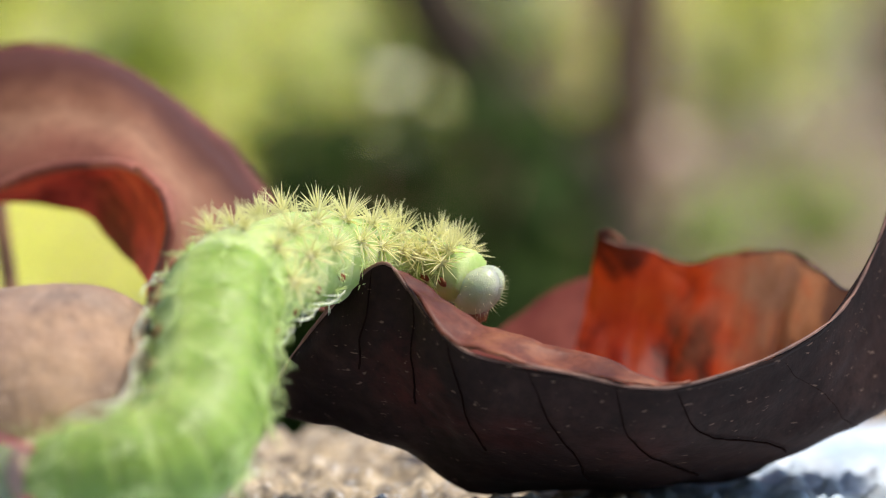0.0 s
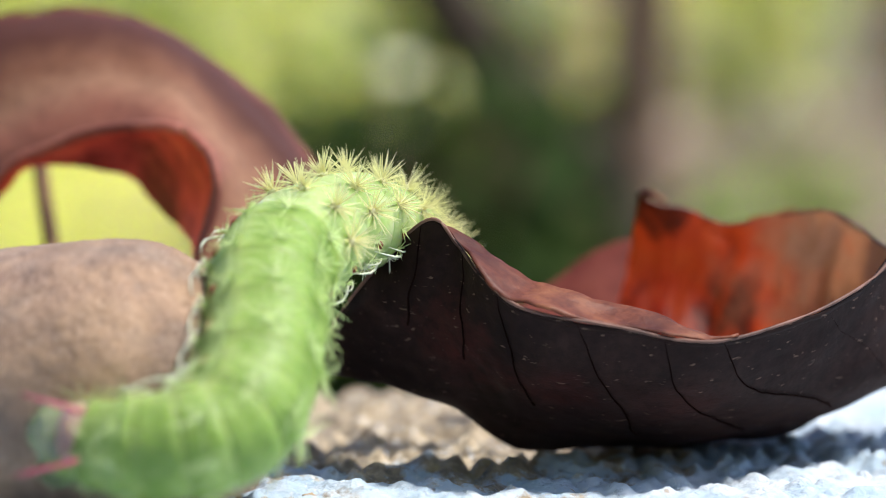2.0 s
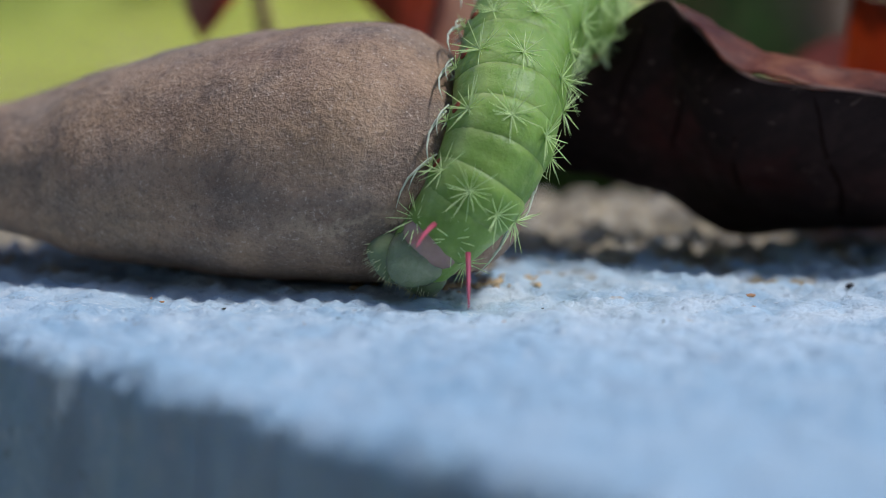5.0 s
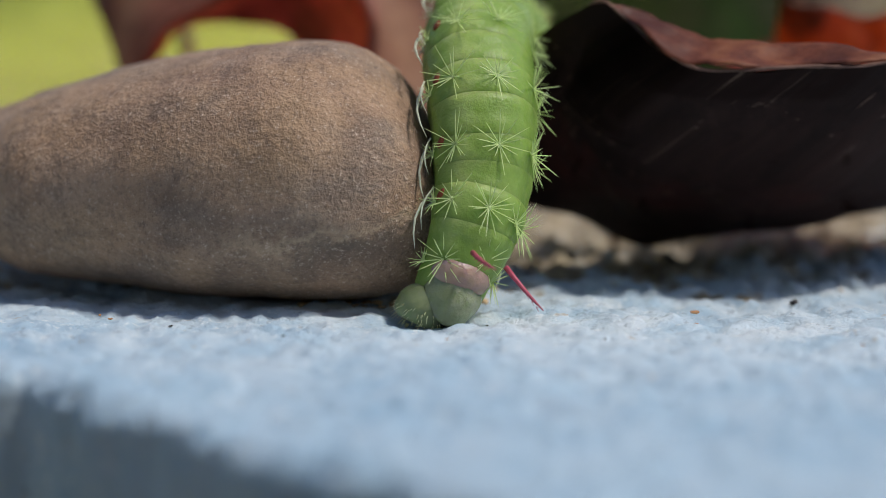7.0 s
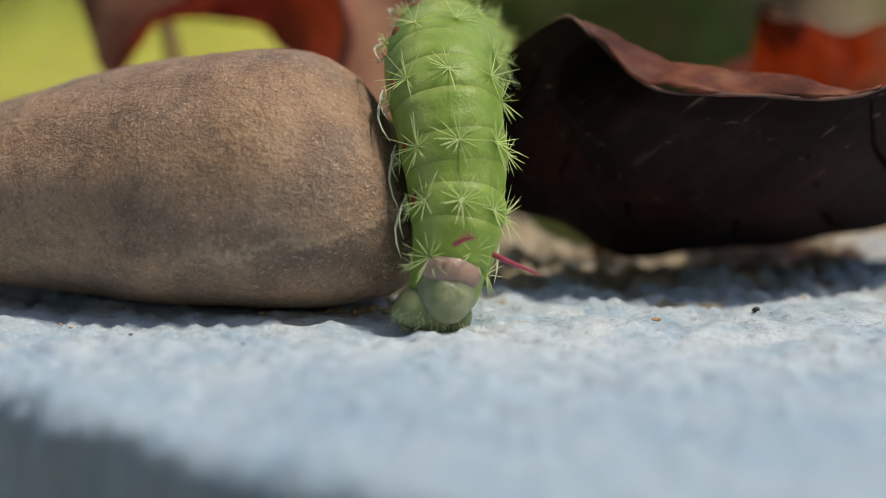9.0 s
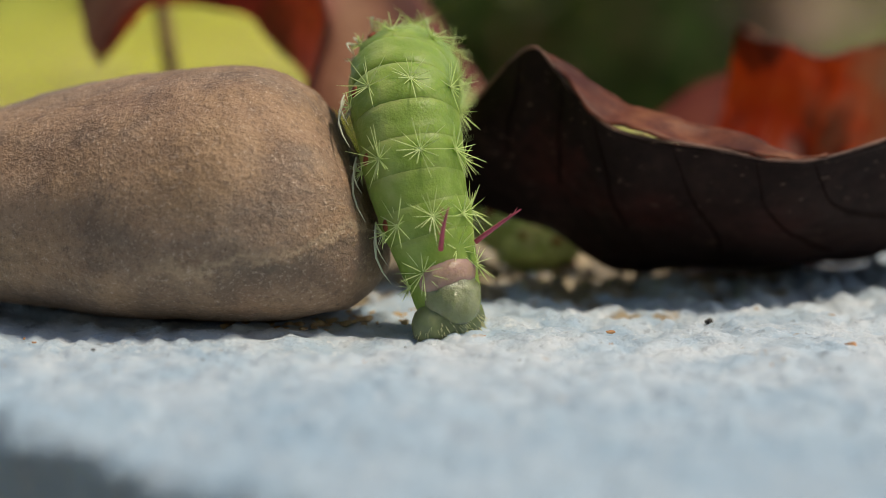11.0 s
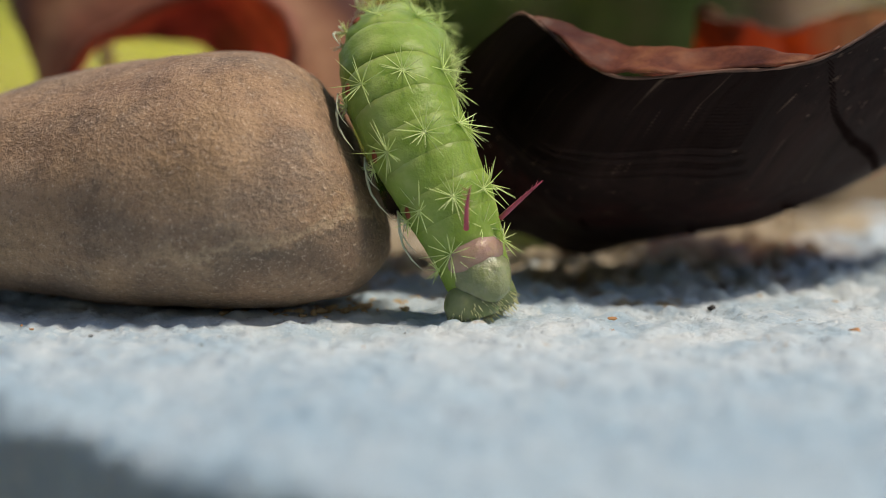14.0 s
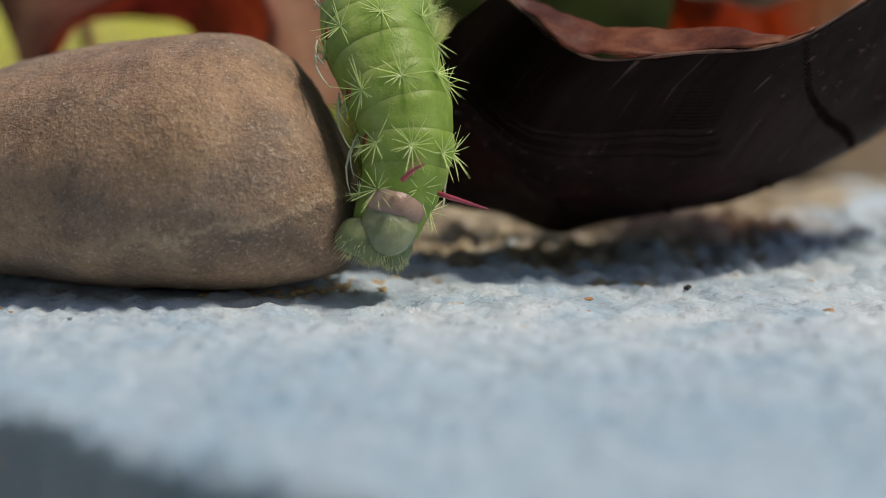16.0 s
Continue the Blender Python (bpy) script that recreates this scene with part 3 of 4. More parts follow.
    for i in range(50):
        mid = (top[i] + low[i]) / 2 + (0, 2.5 + 0.8 * math.sin(i * 0.55) + 0.5 * math.sin(i * 1.3), 0)
        rows.append(across(i, [top[i], mid, low[i]], 20))
    part("back_wall", sheet_bm(rows, 0.0, 0.0011, 5), LEAF_GLOW, leaf, "orange-red back of the leaf with light shining through")
    bm = bmesh.new()
    add_tube(bm, [tuple(p * MM - off) for p in top], [0.0002] * 50, 6)
    part("back_edge", bm, LEAF_EDGE, leaf, "brown curled leaf edge")
    # turned-over tip of the corner
    part("corner_fold", sheet_bm([across(0, [(36.7, 66.0, 30.2), (38.1, 65.2, 30.7), (40.0, 65.4, 29.5)], 6), across(0, [(37.3, 66.5, 29.5), (38.5, 65.6, 29.7), (40.2, 66.0, 28.9)], 6)], 0.0003), LEAF_ARCH, leaf, "pale leaf corner")
    # far lobe behind the bowl
    far_top = spline([(19.2, 74.0, 13.1), (26.5, 80.0, 17.1), (32.8, 82.0, 21.9), (40.1, 82.0, 23.0), (48.5, 80.0, 19.8)], 30)
    far_low = spline([(17.3, 66.0, 10.6), (24.6, 64.0, 9.1), (32.8, 63.0, 8.6), (40.0, 62.0, 8.6), (48.2, 60.0, 8.6)], 30)
    part("far_lobe", sheet_bm([across(i, [far_top[i], (far_top[i] + far_low[i]) / 2 + (0, 2, 0), far_low[i]], 14) for i in range(30)], 0.0, 0.0006, 9), LEAF_BORDER, leaf, "dull red leaf lobe")
    # the floor that joins both lobes behind the stone
    part("joining_blade", sheet_bm([across(i, [far_low[min(29, i // 3)], (far_low[min(29, i // 3)] + floor_back[i]) / 2 + (0, 0, 0.9), floor_back[i] + (0, 0, 0.8)], 10) for i in range(50, n)], 0.0, 0.0004), LEAF_UPPER, lower)
    # arched lobe
    a0 = knots([(-53.1, 80.0, 37.2), (-53.8, 83.0, 42.3), (-52.0, 85.0, 48.1), (-46.7, 85.0, 52.3), (-40.8, 85.0, 53.4), (-33.4, 85.0, 53.6), (-26.0, 85.0, 51.3), (-18.5, 85.0, 46.8), (-11.1, 84.0, 40.9), (-5.7, 79.9, 34.8), (-0.2, 72.1, 27.6), (5.8, 62.0, 20.0)], 60)
    a1 = knots([(-47.9, 70.0, 25.9), (-45.0, 69.0, 31.3), (-41.9, 68.0, 34.2), (-38.2, 67.0, 35.7), (-33.1, 66.0, 37.8), (-27.2, 64.0, 38.7), (-21.1, 59.5, 38.6), (-17.0, 55.0, 36.1), (-15.6, 53.0, 32.5), (-16.0, 53.0, 29.1), (-17.1, 53.0, 25.7), (-18.4, 53.0, 20.9)], 60)
    rows = []
    for i in range(60):
        m1 = a0[i] * 0.68 + a1[i] * 0.32 + (0, -1.5, 1.6)
        m2 = a0[i] * 0.3 + a1[i] * 0.7 + (0, -2, -0.6)
        rows.append(across(i, [a0[i], m1, m2, a1[i]], 30))
    part("arched_lobe", sheet_bm(rows, 0.0, 0.0006, 3), LEAF_ARCH, leaf, "arched salmon-brown leaf lobe with a dark border")
    b1 = knots([(-48.1, 71.0, 25.6), (-44.8, 72.0, 29.0), (-41.5, 74.0, 32.8), (-36.5, 75.0, 33.1), (-32.3, 76.0, 32.4), (-28.0, 76.0, 31.3), (-25.0, 74.1, 28.1), (-21.8, 69.0, 25.6), (-19.7, 61.9, 24.2), (-18.9, 58.0, 23.2), (-18.6, 56.0, 21.3), (-18.5, 55.0, 18.6)], 60)
    part("inner_curl", sheet_bm([across(i, [a1[i] + (0, 0.1, -0.2), a1[i] * 0.55 + b1[i] * 0.45 + (0, 2.5, 0.3), b1[i]], 16) for i in range(60)], 0.0, 0.0006, 4), LEAF_RED, leaf, "blood-red inner side of the curl")
    # the curl's edge is thicker and paler pink, drawn as a lit rim
    for nm, crv, thick, mat in (("arch_edge", a0, 0.00016, LEAF_EDGE), ("curl_edge", a1, 0.0006, LEAF_LIT_EDGE)):
        bm = bmesh.new()
        add_tube(bm, [tuple(p * MM - off) for p in crv], [thick] * 60, 8)
        part(nm, bm, mat, leaf, "thin leaf edge")
    bm = bmesh.new()
    add_tube(bm, spline([(-38.6, 90.0, 6.1), (-40.6, 92.0, 18.9), (-42.6, 94.0, 31.7), (-43.6, 95.0, 42.4)], 16) * MM - off, [0.0011] * 16, 8)
    part("stalk", bm, TWIG, leaf, "thin brown leaf stalk")
    # a white fleck and crumbs stuck to the lip
    bm = bmesh.new()
    bmesh.ops.create_icosphere(bm, subdivisions=2, radius=0.0006, matrix=Matrix.Translation(Vector((30.6, 22.5, 19.5)) * MM - LEAF_PIVOT) @ Matrix.Diagonal((1.6, 0.8, 0.45, 1)))
    part("white_fleck", bm, SPINE_WHITE, upper, "tiny white fleck")
    return leaf, bands


# ---------------------------------------------------------------- caterpillar
COUNT = 31
RADII = [float(np.interp(k / (COUNT - 1) * 12, range(13), (4.2, 5.4, 6.15, 6.5, 6.5, 6.5, 6.5, 6.3, 6.0, 5.6, 4.9, 3.9, 3.4))) for k in range(COUNT)]
# body line from tail to head, millimetres, at each time
SPINES = [
    (0, [(-23.3, -3.5, 10.8), (-15.9, -7.5, 12.1), (-9.1, -5.5, 14.5), (-7.3, 2.0, 20.1), (-7.0, 11.2, 26.0), (-3.9, 20.0, 28.2), (1.8, 29.6, 29.4), (8.1, 38.0, 28.8), (13.5, 40.0, 28.0), (17.1, 38.0, 27.6), (20.2, 36.0, 26.7)]),
    (0.5, [(-23.3, -3.5, 10.7), (-15.8, -7.5, 11.9), (-9.1, -5.5, 14.3), (-7.3, 2.0, 20.0), (-7.0, 11.2, 26.0), (-3.8, 20.0, 28.1), (1.9, 29.6, 29.3), (8.2, 38.0, 28.8), (13.4, 40.0, 28.5), (16.8, 38.0, 28.7), (19.6, 36.0, 28.3)]),
    (0.7, [(-23.4, -3.5, 10.7), (-15.8, -7.5, 11.9), (-9.1, -5.5, 14.3), (-7.3, 2.0, 20.0), (-7.0, 11.2, 26.0), (-3.8, 20.0, 28.1), (1.9, 29.6, 29.2), (8.2, 38.0, 28.8), (13.4, 40.0, 28.5), (16.8, 38.0, 28.7), (19.6, 36.0, 28.3)]),
    (1, [(-22.9, -3.5, 10.5), (-15.4, -7.5, 11.8), (-8.4, -5.5, 14.2), (-6.7, 2.0, 20.1), (-6.5, 11.2, 26.0), (-3.5, 20.0, 27.7), (1.8, 29.6, 28.5), (6.2, 39.0, 26.7), (9.8, 46.0, 22.4), (13.0, 50.0, 17.6), (16.2, 51.0, 14.0)]),
    (1.5, [(-23.0, -3.5, 10.6), (-15.6, -7.5, 11.9), (-8.5, -5.5, 14.2), (-6.7, 2.0, 20.2), (-6.6, 11.2, 26.2), (-3.5, 20.0, 27.9), (1.9, 29.6, 28.7), (6.3, 39.0, 27.0), (9.9, 46.0, 22.6), (13.2, 50.0, 17.8), (16.4, 51.0, 14.2)]),
    (2.5, [(-25.8, -3.5, 7.3), (-18.5, -7.5, 7.6), (-11.2, -5.5, 9.4), (-8.4, 2.0, 16.2), (-8.1, 12.0, 22.1), (-6.0, 20.0, 25.8), (-1.1, 29.6, 28.6), (4.2, 40.0, 26.8), (8.7, 47.0, 22.3), (12.6, 50.0, 17.2), (16.5, 51.0, 13.6)]),
    (3.5, [(-18.0, -1.9, 5.2), (-13.7, -4.6, 8.8), (-9.7, -2.6, 14.3), (-7.5, 5.0, 20.1), (-6.0, 12.5, 26.0), (-2.9, 20.0, 31.0), (1.3, 30.4, 31.6), (6.0, 42.0, 27.6), (10.3, 47.0, 21.2), (13.9, 50.0, 15.5), (17.5, 51.0, 9.9), (22.6, 48.0, 14.1), (28.6, 45.0, 12.6)]),
    (4, [(-17.6, -1.9, 6.9), (-13.6, -4.6, 10.4), (-9.8, -2.6, 16.5), (-7.9, 5.0, 21.2), (-6.5, 12.5, 26.0), (-3.3, 20.0, 30.8), (0.9, 30.4, 31.5), (5.8, 42.0, 27.5), (10.1, 47.0, 21.2), (13.7, 50.0, 15.5), (17.4, 51.0, 9.8), (23.2, 48.0, 14.1), (29.2, 45.0, 12.6)]),
    (6.3, [(-8.9, 1.0, 4.8), (-7.1, 2.0, 8.9), (-5.4, 5.1, 14.2), (-5.4, 7.5, 19.8), (-5.9, 13.0, 24.4), (-5.5, 22.0, 28.0), (-4.0, 30.4, 26.6), (-1.4, 42.0, 20.8), (2.6, 47.0, 15.2), (7.9, 50.0, 11.1), (11.4, 51.0, 7.8), (21.9, 48.0, 13.8), (28.0, 45.0, 12.3)]),
    (7, [(-7.2, 1.0, 4.2), (-5.2, 2.0, 9.2), (-4.4, 5.1, 14.6), (-4.5, 7.5, 20.1), (-5.3, 13.0, 25.1), (-5.5, 22.0, 28.4), (-3.9, 30.4, 27.1), (-1.4, 42.0, 21.2), (2.7, 47.0, 15.5), (8.0, 50.0, 11.4), (11.5, 51.0, 8.1), (21.8, 48.0, 13.8), (27.9, 45.0, 12.3)]),
    (8, [(-5.4, 1.0, 4.9), (-3.3, 2.0, 9.9), (-2.6, 5.1, 15.6), (-3.7, 7.5, 21.8), (-5.4, 13.0, 26.3), (-5.8, 22.0, 29.2), (-4.4, 30.4, 27.8), (-1.8, 42.0, 22.0), (2.2, 47.0, 16.2), (7.5, 50.0, 12.1), (11.0, 51.0, 8.8), (21.7, 48.0, 13.7), (27.9, 45.0, 12.3)]),
    (9, [(-3.8, 1.0, 5.1), (-2.9, 2.0, 9.4), (-3.1, 5.1, 15.4), (-4.0, 7.5, 21.1), (-5.2, 13.0, 25.4), (-5.3, 22.0, 27.2), (-3.9, 30.4, 25.8), (-1.5, 42.0, 19.9), (2.5, 47.0, 14.1), (7.7, 50.0, 10.1), (11.2, 51.0, 6.8), (21.4, 48.0, 14.1), (27.6, 45.0, 12.6)]),
    (11.3, [(0.5, 4.8, 5.4), (-0.8, 5.7, 9.7), (-2.7, 7.1, 15.7), (-3.8, 9.5, 21.4), (-4.7, 13.0, 25.2), (-4.6, 22.0, 26.3), (-5.0, 30.4, 23.9), (-4.3, 42.0, 18.3), (0.0, 47.0, 11.9), (6.4, 50.0, 8.0), (11.4, 51.0, 4.7), (21.0, 48.0, 13.7), (27.3, 45.0, 12.2)]),
    (13.5, [(0.8, 4.8, 5.4), (-0.4, 5.7, 9.7), (-2.3, 7.1, 15.7), (-3.4, 9.5, 21.4), (-4.3, 13.0, 25.2), (-4.3, 22.0, 26.3), (-4.7, 30.4, 23.9), (-3.9, 42.0, 18.3), (0.4, 47.0, 11.9), (6.7, 50.0, 8.1), (11.8, 51.0, 4.7), (21.4, 48.0, 13.7), (27.7, 45.0, 12.2)]),
    (14, [(3.3, 4.8, 6.1), (1.5, 5.7, 10.6), (-1.4, 7.1, 16.3), (-4.1, 9.5, 21.6), (-5.6, 13.0, 25.7), (-5.8, 22.0, 27.0), (-5.8, 30.4, 24.7), (-4.6, 42.0, 19.3), (-0.3, 47.0, 13.4), (5.6, 50.0, 9.3), (10.2, 51.0, 6.0), (20.9, 48.0, 13.9), (27.2, 45.0, 12.4)]),
    (14.5, [(3.8, 4.8, 6.4), (2.2, 5.7, 10.9), (-0.8, 7.1, 16.6), (-3.4, 9.5, 22.0), (-4.9, 13.0, 26.1), (-5.1, 22.0, 27.4), (-5.1, 30.4, 25.1), (-4.1, 42.0, 19.7), (0.2, 47.0, 13.6), (6.1, 50.0, 9.6), (10.7, 51.0, 6.4), (20.5, 48.0, 13.8), (26.8, 45.0, 12.3)]),
    (15, [(3.6, 4.8, 6.4), (2.2, 5.7, 11.0), (-0.7, 7.1, 16.7), (-3.3, 9.5, 22.1), (-4.7, 13.0, 26.3), (-5.0, 22.0, 27.7), (-4.9, 30.4, 25.4), (-3.7, 42.0, 20.0), (0.5, 47.0, 14.0), (6.3, 50.0, 9.9), (10.9, 51.0, 6.6), (20.8, 48.0, 14.0), (27.0, 45.0, 12.5)]),
    (15.5, [(1.4, 4.8, 6.7), (-0.1, 5.7, 10.9), (-1.9, 7.1, 16.1), (-3.8, 9.5, 21.5), (-5.2, 13.0, 25.6), (-5.4, 22.0, 27.6), (-5.4, 30.4, 25.3), (-4.3, 42.0, 20.0), (-0.1, 47.0, 13.9), (5.9, 50.0, 9.8), (10.4, 51.0, 6.5), (20.8, 48.0, 13.8), (27.0, 45.0, 12.3)]),
    (16, [(-2.9, 4.8, 9.9), (-1.5, 5.7, 14.2), (-1.6, 7.1, 19.1), (-3.4, 9.5, 24.2), (-5.1, 13.0, 28.0), (-5.7, 22.0, 30.3), (-5.7, 30.4, 28.0), (-4.6, 42.0, 22.6), (-0.4, 47.0, 16.6), (5.6, 50.0, 12.6), (10.2, 51.0, 9.3), (20.7, 48.0, 13.6), (27.0, 45.0, 12.1)]),
]


# how far the back is turned to the right of the eye, degrees
TURN = ((0, 28), (4, 28), (6.3, 44), (8, 43), (9, 33), (11.3, 36), (16, 35))


def body_poses(line, t):
    """The pose of each segment on a body line: x towards the head, z towards the back."""
    fine = spline(line, 240)
    turn = float(np.interp(t, [r[0] for r in TURN], [r[1] for r in TURN]))
    out = []
    for i in range(COUNT):
        k = i / (COUNT - 1) * 239
        j = int(round(k))
        p = Vector(fine[j]) * MM
        d = Vector(fine[min(239, j + 9)] - fine[max(0, j - 9)]).normalized()
        w = min(1.0, max(0.0, (i - 10) / 10))
        w = w * w * (3 - 2 * w)
        back = radians(turn - (12 * max(0.0, 1 - i / 4) if t < 5 else 0))
        up = Vector((math.sin(back), -math.cos(back), 0.25)).lerp(Vector((0.10, -0.25, 1.0)), w)
        up = (up - d * up.dot(d)).normalized()
        m = Matrix((d, up.cross(d), up)).transposed().to_4x4()
        out.append(Matrix.Translation(p) @ m)
    return out


def tuft_bm(rng, count, length, spread, radius=0.10, knob=0.45):
    """A knob with blunt needles spreading from it."""
    bm = bmesh.new()
    bmesh.ops.create_icosphere(bm, subdivisions=1, radius=knob * MM, matrix=Matrix.Diagonal((1, 1, 0.7, 1)))
    for k in range(count):
        a = 2 * math.pi * (k + rng.uniform(-0.3, 0.3)) / count
        tilt = radians(rng.uniform(*spread))
        ln = length * rng.uniform(0.65, 1.1)
        d = Vector((math.cos(a) * math.sin(tilt), math.sin(a) * math.sin(tilt), math.cos(tilt)))
        add_tube(bm, [d * 0.2 * MM, d * ln * 0.75 * MM, d * ln * MM], [radius * MM, radius * 0.8 * MM, radius * 0.2 * MM], 4, False)
    return bm


def make_caterpillar():
    rng = random.Random(4)
    cat = tagged(new("caterpillar"), "bright green spiny caterpillar crawling over the dead leaf", "caterpillar")
    meshes = {}
    for key, count, length, spread, mat in (("star_a", 15, 3.6, (50, 90), SPINE), ("star_b", 13, 3.3, (44, 88), SPINE), ("star_c", 17, 3.7, (54, 91), SPINE),
                                            ("bush_a", 36, 3.6, (3, 86), SPINE_CREAM), ("bush_b", 32, 3.4, (3, 86), SPINE_CREAM), ("side", 10, 1.6, (40, 85), SPINE), ("pale", 8, 1.6, (45, 88), SPINE_WHITE)):
        tmp = part("spine_tuft", tuft_bm(rng, count, length, spread, 0.075 if key[:4] == "bush" else 0.06, 0.8 if key[:4] == "bush" else 0.30), mat, None, smooth=False)
        meshes[key] = tmp.data
        bpy.data.objects.remove(tmp)
    bm = bmesh.new()
    bmesh.ops.create_icosphere(bm, subdivisions=2, radius=1, matrix=Matrix.Diagonal((0.00075, 0.00045, 0.00022, 1)))
    tmp = part("spiracle", bm, SPIRACLE, None)
    meshes["spiracle"] = tmp.data
    bpy.data.objects.remove(tmp)

    def stick(name, mesh, seg, rad, ang, x, spin=0.0, sink=0.0):
        """Sets a shared mesh on the skin of a segment at an angle from the back."""
        a = radians(ang)
        ob = new(name, mesh)
        ob.parent = seg
        nrm = Vector((0, math.sin(a), math.cos(a)))
        ob.matrix_local = Matrix.Translation(Vector((x * MM, 0, 0)) + nrm * (rad - sink) * MM) @ nrm.to_track_quat("Z", "X").to_matrix().to_4x4() @ pose(0, 0, 0, 0, 0, spin)
        return ob

    segs = []
    for i in range(COUNT - 1):
        rad, half = RADII[i] * (1.0 if i % 2 == 0 else 0.965), (2.9 if i % 2 == 0 else 2.8) if i else 4.3
        bm = bmesh.new()
        rings = []
        xs = np.linspace(-half, half, 15 if i else 19)
        for x in xs:
            s = x / half
            base = rad if i else rad * (1 - 0.12 * (1 - s) / 2 if s > -0.35 else 0.92 * math.sqrt(max(0.02, 1 - ((s + 0.35) / 0.66) ** 2)))
            nxt, prev = RADII[i + 1], RADII[max(0, i - 1)]
            r = base + (nxt - rad) * max(0, s) + (rad - prev) * min(0, s)
            r *= 1 - (0.05 * abs(s) ** 2 + 0.13 * abs(s) ** 5 if i % 2 == 0 else 0.03 * abs(s) ** 2 + 0.10 * abs(s) ** 5)
            ring = []
            for k in range(32):
                a = 2 * math.pi * k / 32
                flat = 0.9 if math.cos(a) < -0.2 else 1.0
                rr = r * (1 + 0.012 * math.cos(6 * a)) * flat
                ring.append(bm.verts.new(Vector((x, rr * math.sin(a), rr * math.cos(a))) * MM))
            rings.append(ring)
        for r0, r1 in zip(rings, rings[1:]):
            for k in range(32):
                bm.faces.new((r0[k], r1[k], r1[(k + 1) % 32], r0[(k + 1) % 32]))
        bm.faces.new(rings[0])
        bm.faces.new(rings[-1][::-1])
        bmesh.ops.recalc_face_normals(bm, faces=bm.faces[:])
        seg = part("body_segment" if i else "tail_segment", bm, SKIN if i < 15 else SKIN_PALE, cat)
        segs.append(seg)
        if i % 2 and i != COUNT - 2:
            continue
        bushy = i >= 15
        if i == 0:
            for n, (ang, x) in enumerate(((-58, 1.2), (58, 1.4), (-95, 0.2), (95, 0.4), (-4, 2.9))):
                stick("spine_tuft", meshes[("star_b", "star_a", "side", "side", "star_b")[n]], seg, rad * 0.97, ang, x, 40 * n)
            continue
        for n, ang in enumerate((-23, 23, -66, 66, -100, 100) if not bushy else (-20, 20, -52, 52, -100, 100, -78, 78)):
            key = ("bush_a", "bush_b")[n % 2] if bushy and n < 4 else (("star_a", "star_b", "star_c")[(n + i // 2) % 3] if n < 4 else "side")
            stick("spine_tuft", meshes[key], seg, rad, ang + rng.uniform(-3, 3), rng.uniform(-0.4, 0.4), rng.uniform(0, 360))
        for ang in (-88, 88):
            stick("spiracle", meshes["spiracle"], seg, rad, ang, 0.9, 60, 0.02)
        if 0 < i < 22:
            for ang in (-118, 118):
                stick("pale_tuft", meshes["pale"], seg, rad * 0.92, ang, 0.5, rng.uniform(0, 360))
                bm = bmesh.new()
                sg = 1 if ang > 0 else -1
                for k in range(2):
                    ln = rng.uniform(6.5, 8.0) - 2.5 * k
                    path = []
                    for u in (0, 0.25, 0.5, 0.75, 1.0):
                        a = radians(ang - sg * (10 + 4 * k + 6 * u))
                        rr = rad + 0.25 + 0.9 * math.sin(math.pi * u) * (1 - 0.3 * k) + 0.35 * u
                        path.append(Vector((1.2 + 0.5 * k - ln * u, rr * math.sin(a), rr * math.cos(a))) * MM)
                    add_tube(bm, path, [0.00017 - 0.00006 * k, 0.00017 - 0.00006 * k, 0.00014 - 0.00004 * k, 0.0001 - 0.00003 * k, 0.00002], 5)
                part("pale_bristle", bm, SPINE_WHITE, seg, "long pale side bristles")
        if i >= 24:
            for sg in (-1, 1):
                bm = bmesh.new()
                add_tube(bm, [Vector((0, sg * 1.6, -rad * 0.8)) * MM, Vector((0.4, sg * 2.0, -rad - 1.0)) * MM, Vector((1.0, sg * 1.6, -rad - 2.2)) * MM], [0.0008, 0.0005, 0.0001], 6)
                part("leg", bm, MOUTH, seg, "short reddish walking leg")

    # tail: plate, claspers, horns
    tail = segs[0]
    bm = bmesh.new()
    bmesh.ops.create_icosphere(bm, subdivisions=4, radius=1, matrix=pose(0, 0, 0, -18, 0, 0) @ Matrix.Translation(Vector((-1.5, 0.0, 2.2)) * MM) @ pose(0, 0, 0, 0, 24, 8) @ Matrix.Diagonal((0.0037, 0.0030, 0.0026, 1)))
    for v in bm.verts:
        v.co += v.normal * (noise.noise(v.co * 700) * 0.0003 + noise.noise(v.co * 1900) * 0.00012)
    part("anal_plate", bm, PLATE, tail, "glossy whitish tail plate")
    bm = bmesh.new()
    bmesh.ops.create_icosphere(bm, subdivisions=3, radius=1, matrix=pose(0, 0, 0, -18, 0, 0) @ Matrix.Translation(Vector((0.4, 0.0, 2.0)) * MM) @ pose(0, 0, 0, 0, 12, 8) @ Matrix.Diagonal((0.0025, 0.0033, 0.0029, 1)))
    for v in bm.verts:
        v.co += v.normal * noise.noise(v.co * 800) * 0.0002
    part("plate_collar", bm, COLLAR, tail, "dull pinkish fold above the tail plate")
    for sg, at in ((1, Vector((-4.2, 1.9, 0.2))), (-1, Vector((-3.9, -1.3, -1.1)))):
        bm = bmesh.new()
        bmesh.ops.create_icosphere(bm, subdivisions=3, radius=1, matrix=Matrix.Translation(at * MM) @ Matrix.Diagonal((0.0026, 0.0031, 0.0030, 1)))
        for v in bm.verts:
            v.co += v.normal * noise.noise(v.co * 700) * 0.00025
            v.co.x = max(v.co.x, -0.0060)
        clasper = part("clasper", bm, SKIN_TAIL, tail, "grey-green clasper with a hairy fringe")
        bm = bmesh.new()
